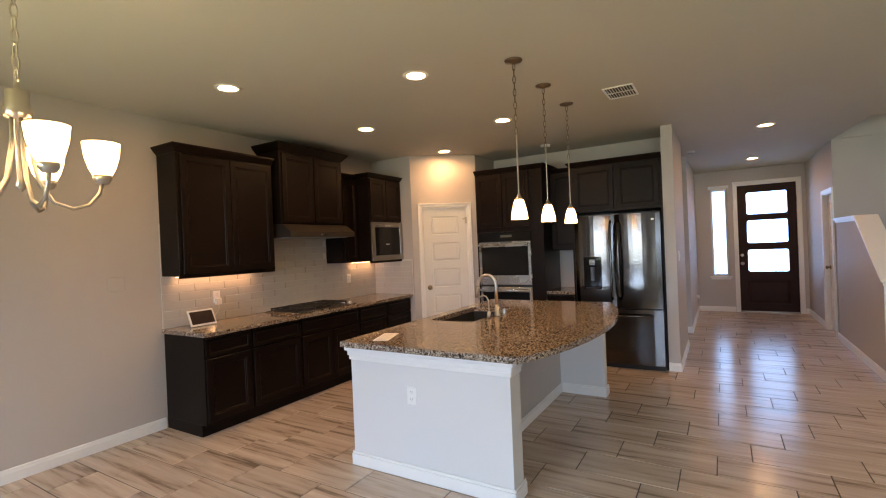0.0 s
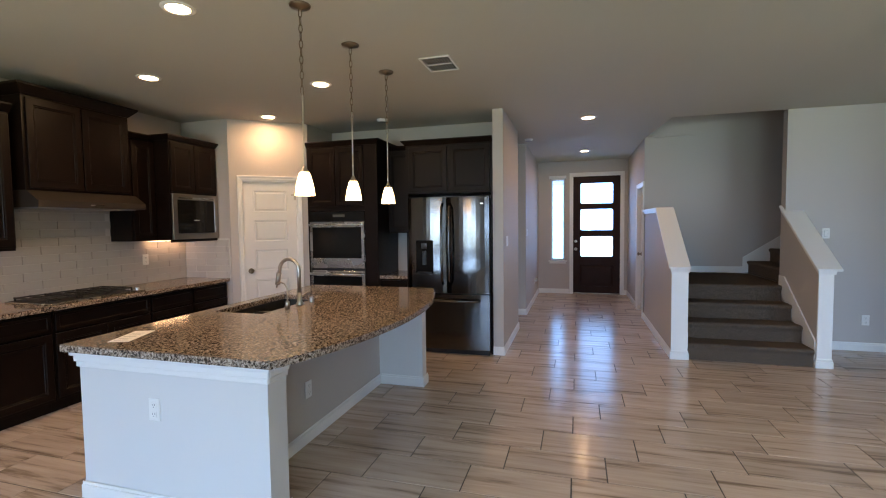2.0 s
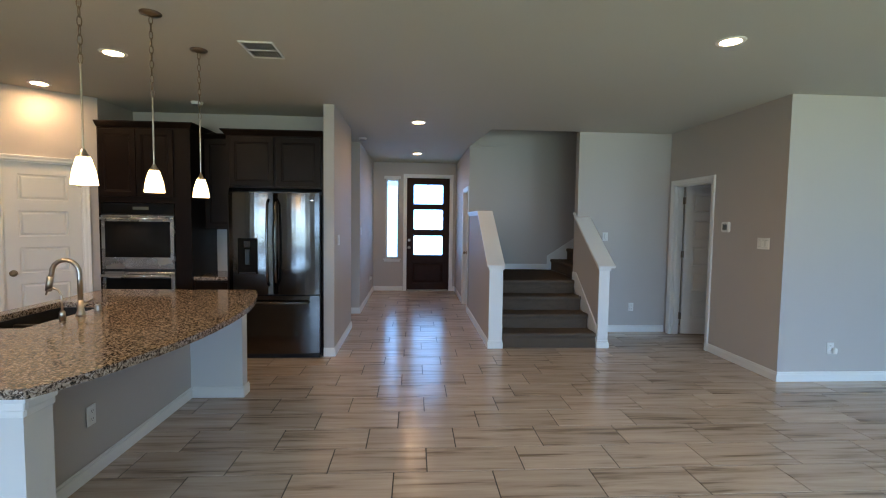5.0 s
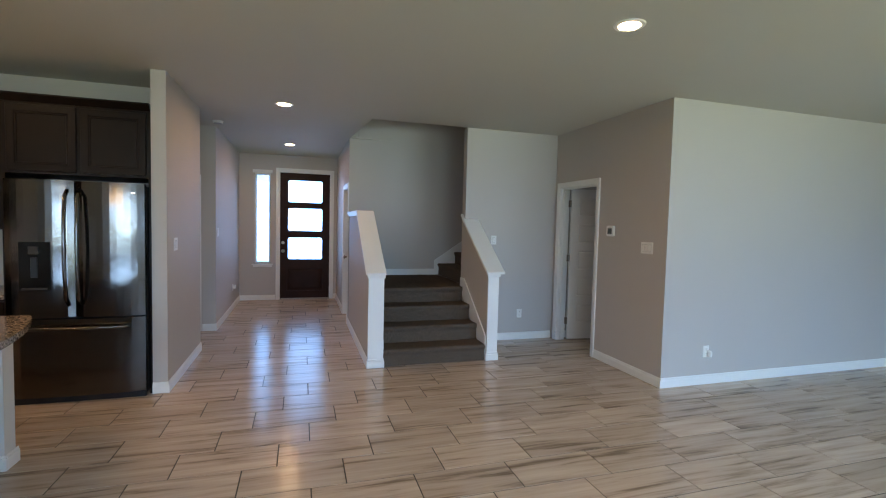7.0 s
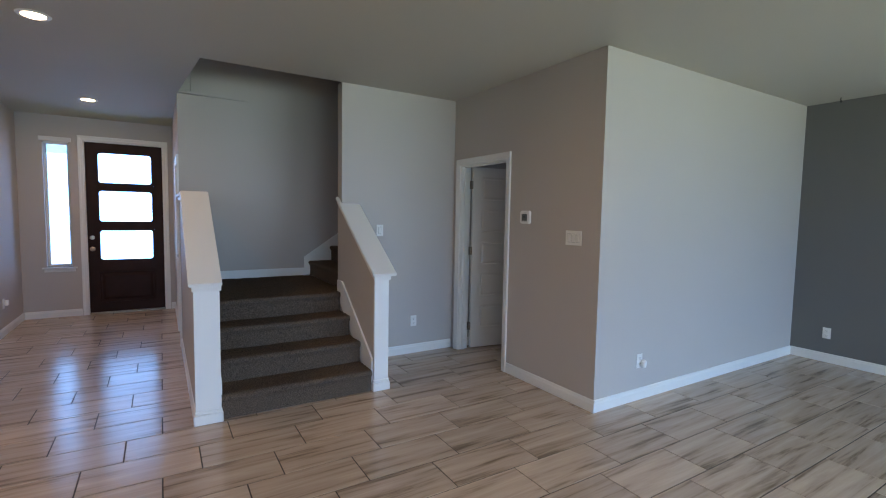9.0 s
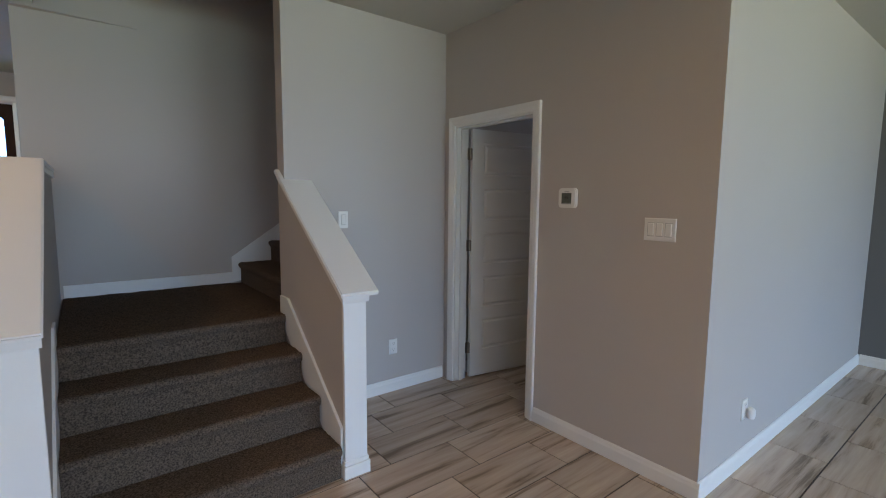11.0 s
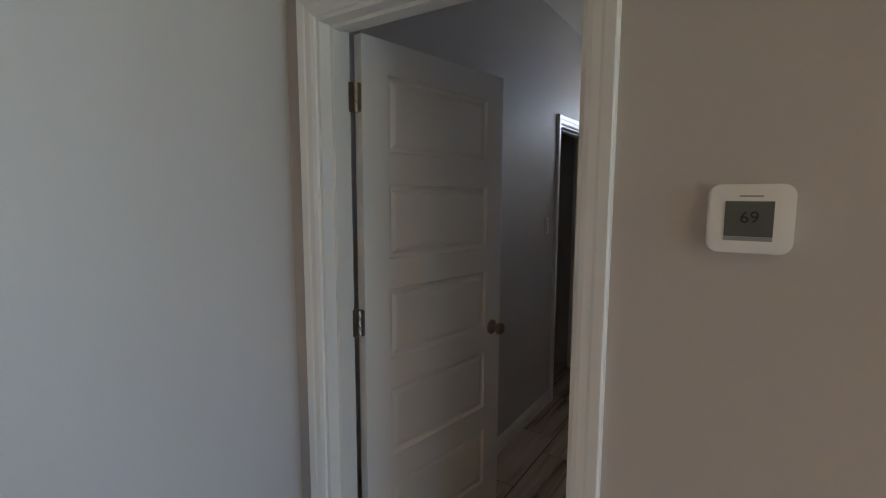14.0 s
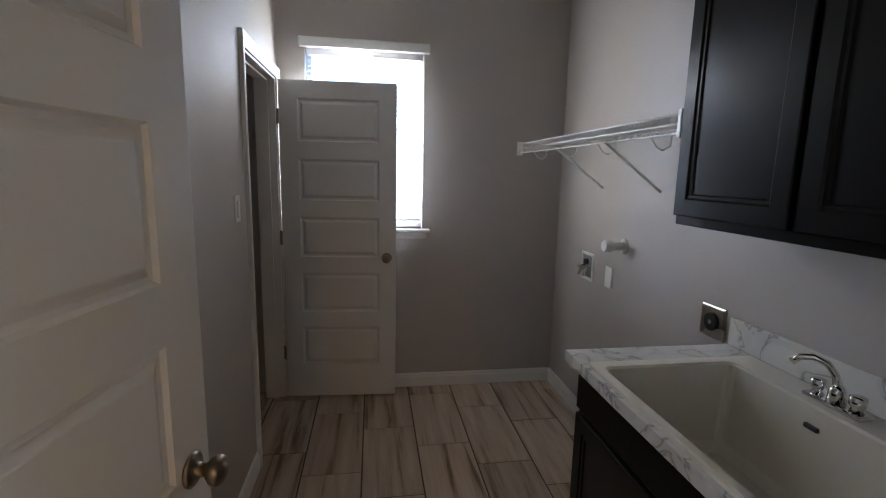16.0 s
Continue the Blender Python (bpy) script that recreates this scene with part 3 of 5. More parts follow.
# hall side window and laundry window
def window(name, axis, pos, a, b, lo, hi, label, inward, blinds=0):
    """A window in a wall across x or y; inward is the direction of the room along the other axis."""
    w = thing(name, Matrix.Translation((pos, (a + b) / 2, lo) if axis == "y" else ((a + b) / 2, pos, lo)), label, "window", kind="structure")

    def bx(d0, d1, s0, s1, z0, z1, bev=0.002):
        d0, d1 = pos + inward * d0, pos + inward * d1
        d0, d1 = min(d0, d1), max(d0, d1)
        return B(d0, d1, s0, s1, z0, z1, bev) if axis == "y" else B(s0, s1, d0, d1, z0, z1, bev)
    part("sill", bx(-0.09, 0.045, a - 0.05, b + 0.05, lo - 0.022, lo, 0.004), TRIM, w)
    part("apron", bx(0, 0.012, a - 0.03, b + 0.03, lo - 0.065, lo - 0.022), TRIM, w)
    part("head_trim", bx(0, 0.03, a - 0.035, b + 0.035, hi - 0.012, hi + 0.05, 0.006), TRIM, w)
    for q in ((a, a + 0.03, lo, hi), (b - 0.03, b, lo, hi), (a + 0.03, b - 0.03, lo, lo + 0.035), (a + 0.03, b - 0.03, hi - 0.035, hi)):
        part("window_frame", bx(-0.125, -0.085, *q), TRIM, w)
    p = part("pane", bx(-0.107, -0.103, a + 0.03, b - 0.03, lo + 0.035, hi - 0.035, 0), PANE, w)
    p.visible_shadow = False
    for i in range(blinds):
        z = hi - 0.02 - i * (hi - lo - 0.05) / blinds
        s = part("blind_slat", bx(-0.062, -0.018, a + 0.006, b - 0.006, z - 0.003, z, 0), WPLAST, w)
    return w


window("window_1", "x", 10.85, 0.03, 0.305, 0.69, 2.40, "tall narrow sidelight window with raised white blind", -1, 0)
bs = thing("window_blind", at(0.2, 10.88, 2.30), "white slatted blind drawn up in the sidelight", "blind")
part("head_rail", B(0.036, 0.300, 10.855, 10.895, 2.35, 2.395, 0.004), WPLAST, bs)
for i in range(9):
    part("slat", B(0.04, 0.296, 10.858, 10.892, 2.242 + i * 0.012, 2.246 + i * 0.012), WPLAST, bs)
window("window_2", "y", 7.233, 6.165, 6.90, 1.12, 2.24, "white framed laundry window with a lowered blind and sill", -1, 0)
lb = thing("laundry_blind", at(7.27, 6.53, 1.16), "white slatted blind hanging in the laundry window", "blind")
part("head_rail", B(7.238, 7.29, 6.175, 6.89, 2.19, 2.235, 0.004), WPLAST, lb)
for i in range(34):
    part("slat", B(7.245, 7.288, 6.178, 6.887, 1.20 + i * 0.029, 1.2025 + i * 0.029), WPLAST, lb)
part("bottom_rail", B(7.245, 7.288, 6.178, 6.887, 1.165, 1.185, 0.003), WPLAST, lb)
for i, (a, b, lo, hi) in enumerate(REAR):
    w = thing("window_%d" % (i + 3), at((a + b) / 2, SOUTH - 0.08, lo), "white framed rear window", "window", kind="structure")
    for q in ((a, a + 0.05, lo, hi), (b - 0.05, b, lo, hi), (a + 0.05, b - 0.05, lo, lo + 0.05), (a + 0.05, b - 0.05, hi - 0.05, hi), ((a + b) / 2 - 0.02, (a + b) / 2 + 0.02, lo + 0.05, hi - 0.05)):
        part("window_frame", B(q[0], q[1], SOUTH - 0.12, SOUTH - 0.07, q[2], q[3]), TRIM, w)
    p = part("pane", B(a + 0.05, b - 0.05, SOUTH - 0.10, SOUTH - 0.096, lo + 0.05, hi - 0.05), PANE, w)
    p.visible_shadow = False

# outdoors
solo("ground", B(-60, 60, -60, 60, -0.35, -0.13), GRASS, "sunlit green lawn around the house", "lawn", "structure")
solo("backdrop_front", B(-1.5, 3.0, 13.4, 13.42, -0.12, 4.2), OUTSIDE, "bright overexposed outdoors beyond the front door", "backdrop", "structure")
solo("backdrop_side", B(9.3, 9.32, 4.0, 9.0, -0.12, 4.2), OUTSIDE, "bright overexposed outdoors beyond the laundry window", "backdrop", "structure")

# ---------------------------------------------------------------- stairs
def carpet_steps(name, m, width, n, rise, run, top_run, label):
    """Carpeted flight with rounded nosings, one part a step. Local: x across, y up the flight."""
    t = thing(name, m, label, "stairs")
    cols = max(8, int(width / 0.03))
    for i in range(n):
        y, z = i * run, i * rise
        r = run if i < n - 1 else top_run
        prof = [(y, z), (y, z + rise * 0.68), (y - 0.012, z + rise * 0.76), (y - 0.020, z + rise * 0.86), (y - 0.014, z + rise * 0.96), (y + 0.004, z + rise), (y + r, z + rise)]
        fine = []
        for p, q in zip(prof, prof[1:]):
            k = max(1, int(math.hypot(q[0] - p[0], q[1] - p[1]) / 0.018))
            fine += [(p[0] + (q[0] - p[0]) * j / k, p[1] + (q[1] - p[1]) * j / k) for j in range(k)]
        fine.append(prof[-1])
        bm = bmesh.new()
        grid = []
        for c in range(cols + 1):
            x = width * c / cols
            col = []
            for (yy, zz) in fine:
                d = noise.noise((x * 40, yy * 40, zz * 40)) * 0.006 + noise.noise((x * 9, yy * 9, zz * 9)) * 0.004
                col.append(bm.verts.new((x, yy - d * 0.7, max(0.001, zz + d))))
            grid.append(col)
        for a, b in zip(grid, grid[1:]):
            for j in range(len(fine) - 1):
                bm.faces.new((a[j], b[j], b[j + 1], a[j + 1]))
        part("step", bm, CARPET, t, smooth=True, local=True)
    return t


carpet_steps("staircase", at(1.692, 6.29, 0), 1.146, 4, 0.18, 0.268, 1.405, "brown carpeted stairs rising to a landing")
carpet_steps("upper_staircase", at(2.93, 8.498, 0.72, rz=-90), 1.27, 7, 0.18, 0.268, 0.9, "brown carpeted upper flight turning off the landing")
solo("landing_base", B(2.842, 2.94, 7.225, 8.495, 0.55, 0.715), CARPET, "carpeted edge of the stair landing", "landing", "structure")


def knee_wall(x0, x1, capx0, capx1, label, level=0.0):
    """Sloped half wall beside the stairs with a painted cap, an end board and a plinth. level: length of the flat run above the slope."""
    t = thing("stair_half_wall", at((x0 + x1) / 2, 6.7, 0), label, "half wall", "stair half walls")
    y0, y1, z0, z1 = 6.27, 7.2, 0.975, 1.615
    y2 = y1 + level
    flat = [(y2, 0), (y2, z1)] if level else [(y1, 0)]
    part("wall_body", prism(bmesh.new(), [(y0 + 0.02, 0)] + flat + [(y1, z1), (y0 + 0.02, z0)], "x", x0, x1), WALL, t)
    part("end_board", B(x0 - 0.004, x1 + 0.004, y0, y0 + 0.022, 0.0, z0 + 0.02, 0.002), TRIM, t)
    cap = bmesh.new()
    lo = [(y2, z1 + 0.012), (y2, z1 + 0.042)] if level else []
    prism(cap, [(y0 - 0.03, z0 - 0.006), (y1, z1 + 0.012)] + lo + [(y1, z1 + 0.042), (y0 - 0.036, z0 + 0.018)], "x", capx0, capx1)
    bmesh.ops.bevel(cap, geom=cap.edges[:], offset=0.006, segments=2, affect="EDGES")
    part("cap", cap, TRIM, t, "cream painted sloping cap")
    lo = [(y2, z1 - 0.020), (y2, z1 + 0.012)] if level else []
    part("cap_moulding", prism(bmesh.new(), [(y0 - 0.012, z0 - 0.035), (y1, z1 - 0.020)] + lo + [(y1, z1 + 0.012), (y0 - 0.020, z0 - 0.004)], "x", x0 - 0.014, x1 + 0.014), TRIM, t)
    pl = bmesh.new()
    box(pl, x0 - 0.016, x1 + 0.016, y0 - 0.014, y0 + 0.04, 0, 0.07, 0.003)
    box(pl, x0 - 0.010, x1 + 0.010, y0 - 0.008, y0 + 0.034, 0.07, 0.095, 0.004)
    part("plinth", pl, TRIM, t)
    return t


SKIRT = [(6.30, 0.0), (6.30, 0.27), (7.06, 0.83), (7.19, 0.83), (7.19, 0.72), (7.09, 0.6)]
kl = knee_wall(1.53, 1.685, 1.495, 1.705, "greige half wall with sloping white cap beside the hallway", 1.17)
kr = knee_wall(2.858, 2.978, 2.828, 3.042, "greige half wall with sloping white cap beside the nook")
part("skirt_board", prism(bmesh.new(), SKIRT, "x", 2.842, 2.8575), TRIM, kr, "white sloping stair skirt")
part("skirt_board", prism(bmesh.new(), SKIRT, "x", 1.6855, 1.698), TRIM, kl, "white sloping stair skirt")
bm = bmesh.new()
prism(bm, [(1.70, 0.725), (2.86, 0.725), (2.86, 0.815), (1.70, 0.815)], "y", 8.486, 8.5)
prism(bm, [(2.86, 0.725), (2.86, 0.95), (4.9, 2.33), (4.9, 2.05), (3.0, 0.75)], "y", 8.484, 8.5)
solo("stair_trim", bm, TRIM, "white baseboard and sloping skirt in the stairwell", "baseboard", "structure")
for p0, p1, nx, ny in (((1.53, 6.30), (1.53, 7.2), -1, 0), ((2.975, 6.30), (2.975, 7.09), 1, 0)):
    baseboard(p0, p1, nx, ny)


# ---------------------------------------------------------------- kitchen cabinets on the west wall
def crown(t, x0, x1, y0, y1, z, h=0.07, over=0.045, faces="front"):
    """Dark crown: a box that widens upwards on the free sides."""
    bm = bmesh.new()
    lo = [(x0, y0), (x1, y0), (x1, y1), (x0, y1)]
    ox0, ox1, oy0, oy1 = x0 - (over if "w" in faces else 0), x1 + (over if "e" in faces else 0), y0 - (over if "s" in faces else 0), y1 + (over if "n" in faces else 0)
    hi = [(ox0, oy0), (ox1, oy0), (ox1, oy1), (ox0, oy1)]
    a = [bm.verts.new((*p, z)) for p in lo]
    b = [bm.verts.new((*p, z + h * 0.8)) for p in hi]
    c = [bm.verts.new((*p, z + h)) for p in hi]
    for p, q in ((a, b), (b, c)):
        for i in range(4):
            bm.faces.new((p[i], p[(i + 1) % 4], q[(i + 1) % 4], q[i]))
    bm.faces.new(a[::-1])
    bm.faces.new(c)
    return part("crown_moulding", bm, ESP, t)


def door_x(t, x, y0, y1, z0, z1, n=1, steps=SHAKER, material=None, name="door"):
    """A cabinet door whose face looks along x (n=+1 east)."""
    bm = rings(bmesh.new(), (x, y0, z0), (0, 1, 0), (0, 0, 1), (n, 0, 0), y1 - y0, z1 - z0, steps)
    return part(name, bm, material or ESP, t)


def door_y(t, y, x0, x1, z0, z1, n=-1, steps=SHAKER, material=None, name="door"):
    bm = rings(bmesh.new(), (x0, y, z0), (1, 0, 0), (0, 0, 1), (0, n, 0), x1 - x0, z1 - z0, steps)
    return part(name, bm, material or ESP, t)


W0 = WEST + 0.002
u1 = thing("wall_cabinet", at(-3.9, 2.98, 1.335), "dark espresso two-door wall cabinet above the counter", "cabinet", "west wall cabinets")
part("body", B(W0, -3.76, 2.485, 3.47, 1.335, 2.40, 0.002), ESP, u1)
door_x(u1, -3.76, 2.515, 2.985, 1.35, 2.385)
door_x(u1, -3.76, 2.992, 3.455, 1.35, 2.385)
part("light_rail", B(-3.782, -3.762, 2.487, 3.468, 1.312, 1.335, 0.002), ESP, u1)
crown(u1, W0, -3.752, 2.485, 3.47, 2.40, faces="se")
u2 = thing("hood_cabinet", at(-3.9, 3.97, 1.80), "taller dark espresso cabinet above the range hood", "cabinet", "west wall cabinets")
part("body", B(W0, -3.70, 3.52, 4.44, 1.80, 2.56, 0.002), ESP, u2)
door_x(u2, -3.70, 3.545, 3.975, 1.82, 2.54)
door_x(u2, -3.70, 3.985, 4.415, 1.82, 2.54)
crown(u2, W0, -3.692, 3.52, 4.44, 2.56, h=0.085, over=0.06, faces="sen")
u3 = thing("wall_cabinet", at(-3.9, 4.65, 1.345), "narrow dark espresso wall cabinet", "cabinet", "west wall cabinets")
part("body", B(W0, -3.76, 4.48, 4.765, 1.345, 2.385, 0.002), ESP, u3)
door_x(u3, -3.76, 4.50, 4.755, 1.36, 2.37)
crown(u3, W0, -3.752, 4.48, 4.70, 2.385, h=0.055, faces="se")
u4 = thing("microwave_cabinet", at(-3.8, 5.1, 1.345), "dark espresso cabinet with two small doors above the microwave", "cabinet", "west wall cabinets")
part("body", B(W0, -3.565, 4.77, 5.43, 1.84, 2.40, 0.002), ESP, u4)
part("side_panel", B(W0, -3.565, 4.77, 4.79, 1.345, 1.84), ESP, u4)
part("side_panel", B(W0, -3.565, 5.41, 5.43, 1.345, 1.84), ESP, u4)
part("shelf", B(W0, -3.565, 4.79, 5.41, 1.345, 1.362), ESP, u4)
door_x(u4, -3.565, 4.785, 5.095, 1.86, 2.385)
door_x(u4, -3.565, 5.102, 5.415, 1.86, 2.385)
part("light_rail", B(-3.587, -3.567, 4.772, 5.428, 1.322, 1.345, 0.002), ESP, u4)
crown(u4, W0, -3.557, 4.77, 5.428, 2.40, h=0.055, faces="se")
mw = thing("microwave", at(-3.75, 5.1, 1.364), "built-in stainless microwave with a black glass door", "microwave")
part("body", B(-4.0, -3.56, 4.795, 5.405, 1.366, 1.836), BLACK, mw)
part("trim_frame", rings(bmesh.new(), (-3.56, 4.775, 1.352), (0, 1, 0), (0, 0, 1), (1, 0, 0), 0.65, 0.492, [(0, 0), (0, 0.018), (0.004, 0.022), (0.062, 0.022), (0.066, 0.012)]), MWSTEEL, mw, "stainless trim frame")
part("door_glass", B(-3.552, -3.543, 4.84, 5.36, 1.415, 1.78, 0.002), GLASSD, mw)
part("display", B(-3.543, -3.5415, 5.06, 5.13, 1.555, 1.562), WPLAST, mw)
part("vent_strip", B(-3.54, -3.536, 4.85, 5.35, 1.79, 1.81), STEEL, mw)

hood = thing("range_hood", at(-3.9, 3.98, 1.66), "black under-cabinet range hood", "range hood")
part("body", prism(bmesh.new(), [(W0, 1.660), (-3.562, 1.660), (-3.562, 1.715), (-3.685, 1.798), (W0, 1.798)], "y", 3.515, 4.475), HOODM, hood)
part("front_strip", B(-3.562, -3.556, 3.517, 4.473, 1.663, 1.712, 0.002), HOODM, hood)
part("control_plate", B(-3.556, -3.553, 3.93, 4.05, 1.680, 1.690), STEEL, hood)
part("filter", B(-3.98, -3.64, 3.56, 4.43, 1.653, 1.660), GREYP, hood)

for y0, y1 in ((2.56, 3.40), (4.86, 5.36)):
    l = thing("under_cabinet_light", at(-3.95, (y0 + y1) / 2, 1.33), "slim warm under-cabinet light bar", "light", "under-cabinet lights")
    zt = 1.335 if y0 < 4 else 1.344
    part("housing", B(-3.99, -3.95, y0, y1, zt - 0.012, zt), WPLAST, l)
    part("lens", B(-3.986, -3.954, y0 + 0.01, y1 - 0.01, zt - 0.015, zt - 0.0125), UNDERLIT, l)

# base run: separate units under one granite top
units = [(2.485, 2.93), (2.935, 3.50), (3.505, 4.38), (4.385, 4.90), (4.905, 5.42)]
for i, (y0, y1) in enumerate(units):
    c = thing("base_cabinet", at(-3.75, (y0 + y1) / 2, 0), "dark espresso base cabinet with a drawer over a door", "cabinet", "west base cabinets")
    part("body", B(W0, -3.465, y0, y1, 0.10, 0.834, 0.001), ESP, c)
    part("toe_kick", B(W0, -3.53, y0, y1, 0.0, 0.10), ESP, c)
    door_x(c, -3.465, y0 + 0.012, y1 - 0.012, 0.665, 0.815, name="drawer_front", steps=[(0, 0), (0, 0.016), (0.003, 0.019), (0.03, 0.019), (0.035, 0.013)])
    if y1 - y0 > 0.7:
        ym = (y0 + y1) / 2
        door_x(c, -3.465, y0 + 0.012, ym - 0.003, 0.125, 0.645)
        door_x(c, -3.465, ym + 0.003, y1 - 0.012, 0.125, 0.645)
    else:
        door_x(c, -3.465, y0 + 0.012, y1 - 0.012, 0.125, 0.645)
solo("kitchen_worktop", B(W0, -3.412, 2.462, 5.428, 0.835, 0.873, 0.004, 2), GRANITE, "speckled brown granite worktop along the wall", "countertop")

# gas cooktop
ck = thing("gas_cooktop", at(-3.73, 3.93, 0.873), "stainless gas cooktop with black cast-iron grates", "cooktop")
part("tray", B(-3.99, -3.475, 3.50, 4.36, 0.873, 0.884, 0.004, 2), STEEL, ck)
part("burner_pan", B(-3.975, -3.50, 3.515, 4.275, 0.8845, 0.8865, 0.0008), IRON, ck, "black burner pan")
for i, yc in enumerate((3.66, 3.93, 4.17)):
    bm = bmesh.new()
    h = 0.115
    for k in (-h, 0, h):
        box(bm, -3.95, -3.56, yc + k - 0.006, yc + k + 0.006, 0.904, 0.918, 0.002)
    for x in (-3.95, -3.82, -3.69, -3.572):
        box(bm, x, x + 0.012, yc - h, yc + h, 0.904, 0.916, 0.002)
    for x in (-3.945, -3.572):
        for k in (-h, h):
            box(bm, x, x + 0.012, yc + k - 0.006, yc + k + 0.006, 0.884, 0.906)
    part("grate", bm, IRON, ck)
for x, y in ((-3.86, 3.66), (-3.66, 3.66), (-3.76, 3.93), (-3.86, 4.17), (-3.66, 4.17)):
    part("burner", lathe(bmesh.new(), [(0, 0.884), (0.045, 0.884), (0.045, 0.894), (0.034, 0.897), (0.034, 0.903), (0.0, 0.904)], Matrix.Translation((x, y, 0)), 18), IRON, ck, smooth=False)
for i in range(5):
    part("control_knob", lathe(bmesh.new(), [(0, 0.884), (0.021, 0.884), (0.019, 0.906), (0.016, 0.910), (0, 0.910)], Matrix.Translation((-3.53 - 0.09 * i, 4.315, 0)), 16), STEEL, ck)

# tablet on the counter
tb = thing("smart_display", pose(-3.82, 2.72, 0.874, 0, 0, 88), "white-framed smart display standing on the worktop", "tablet")
sc = pose(0, 0, 0, -28, 0, 0)
bm = B(-0.12, 0.12, -0.006, 0.006, 0.004, 0.158, 0.005, 2)
bm.transform(sc)
part("shell", bm, WPLAST, tb, local=True)
bm = B(-0.104, 0.104, -0.0085, -0.006, 0.020, 0.142)
bm.transform(sc)
part("screen", bm, SCREEN, tb, local=True)
bm = prism(bmesh.new(), [(0.004, 0.002), (0.11, 0.002), (0.065, 0.105)], "x", -0.075, 0.075)
part("foot", bm, GREYP, tb, local=True)


def outlet(name, m, label, kind_="outlet", rockers=1):
    """Cover plate in local x-z, facing -y."""
    t = thing(name, m, label, "outlet" if kind_ == "outlet" else "switch", "wall plates")
    w = 0.072 + 0.046 * (rockers - 1)
    part("plate", rings(bmesh.new(), (-w / 2, -0.0005, -0.058), (1, 0, 0), (0, 0, 1), (0, -1, 0), w, 0.116, PLATE), WPLAST, t, local=True)
    if kind_ == "outlet":
        for z in (-0.024, 0.024):
            s = part("socket", rings(bmesh.new(), (-0.017, -0.0055, z - 0.015), (1, 0, 0), (0, 0, 1), (0, -1, 0), 0.034, 0.030, [(0, 0), (0.001, 0.003), (0.003, 0.0035)]), WPLAST, t, local=True)
            bm = bmesh.new()
            for x in (-0.007, 0.007):
                box(bm, x - 0.0012, x + 0.0012, -0.0095, -0.0088, z - 0.001, z + 0.008)
            box(bm, -0.0022, 0.0022, -0.0095, -0.0088, z - 0.010, z - 0.006)
            part("slot", bm, BLACK, s, local=True)
    elif kind_ == "switch":
        for i in range(rockers):
            x = (i - (rockers - 1) / 2) * 0.046
            part("rocker", rings(bmesh.new(), (x - 0.0155, -0.0062, -0.033), (1, 0, 0), (0, 0, 1), (0, -1, 0), 0.032, 0.066, [(0, 0), (0.0005, 0.002), (0.003, 0.0045)]), WPLAST, t, local=True)
            part("rocker_gap", rings(bmesh.new(), (x - 0.018, -0.0060, -0.0355), (1, 0, 0), (0, 0, 1), (0, -1, 0), 0.036, 0.071, [(0, 0), (0.0003, 0.0008)]), GREYP, t, local=True)
    return t


ow = outlet("wall_outlet", at(WEST + 0.014, 2.985, 1.10, rz=90), "white outlet with a plugged-in charger on the backsplash")
part("charger", B(-0.026, 0.026, -0.05, -0.009, -0.075, -0.01, 0.006, 2), WPLAST, ow, local=True)
part("charger_cable", tube(bmesh.new(), [(0.0, -0.03, -0.075), (0.004, -0.035, -0.11), (-0.03, -0.03, -0.16), (-0.09, -0.05, -0.20), (-0.15, -0.09, -0.221)], 0.0022, 6), WPLAST, ow, local=True)
outlet("wall_outlet", at(WEST + 0.014, 4.86, 1.13, rz=90), "white outlet on the tiled backsplash")
bp_ = outlet("light_switch", at(WEST, 2.13, 1.30, rz=90), "double blank cover plate painted like the wall", "blank", 2)
bp_.children[0].data.materials[0] = WALL
outlet("wall_outlet", at(-1.545, 2.694, 0.545), "white outlet on the island end")
outlet("wall_outlet", at(-1.209, 3.58, 0.37, rz=90), "white outlet under the island overhang")
outlet("light_switch", at(-0.234, 6.25, 1.275, rz=90), "white double switch on the fridge wall", "switch", 2)
outlet("light_switch", at(-0.234, 8.50, 1.33, rz=90), "white switch in the hallway", "switch", 1)
outlet("light_switch", at(3.258, 7.099, 1.325), "white rocker switch beside the stairs", "switch", 1)
outlet("wall_outlet", at(3.657, 7.099, 0.35), "white outlet low on the nook wall")
outlet("light_switch", at(4.149, 5.326, 1.327, rz=-90), "white triple rocker switch plate", "switch", 3)
nl = outlet("wall_outlet", at(4.68, 5.065, 0.325), "white outlet with a small plug-in night light")
part("night_light", lathe(bmesh.new(), [(0, -0.03), (0.018, -0.028), (0.022, -0.01), (0.022, 0.02), (0.012, 0.032), (0, 0.034)], at(0.02, -0.03, -0.018), 14), WPLAST, nl, "small clear and white night light", local=True)
outlet("wall_outlet", at(7.379, 4.74, 0.31, rz=-90), "white outlet on the dark grey wall")
outlet("wall_outlet", at(6.48, 5.206, 0.945, rz=180), "white outlet behind the washer space", "blank")
outlet("light_switch", at(6.24, 7.066, 1.32), "white switch beside the utility door", "switch", 1)
hp = outlet("wall_outlet", at(-0.234, 9.95, 0.37, rz=90), "white outlet with a plug-in freshener in the hallway")
part("freshener", B(-0.02, 0.02, -0.05, -0.009, -0.02, 0.045, 0.008, 2), WPLAST, hp, local=True)

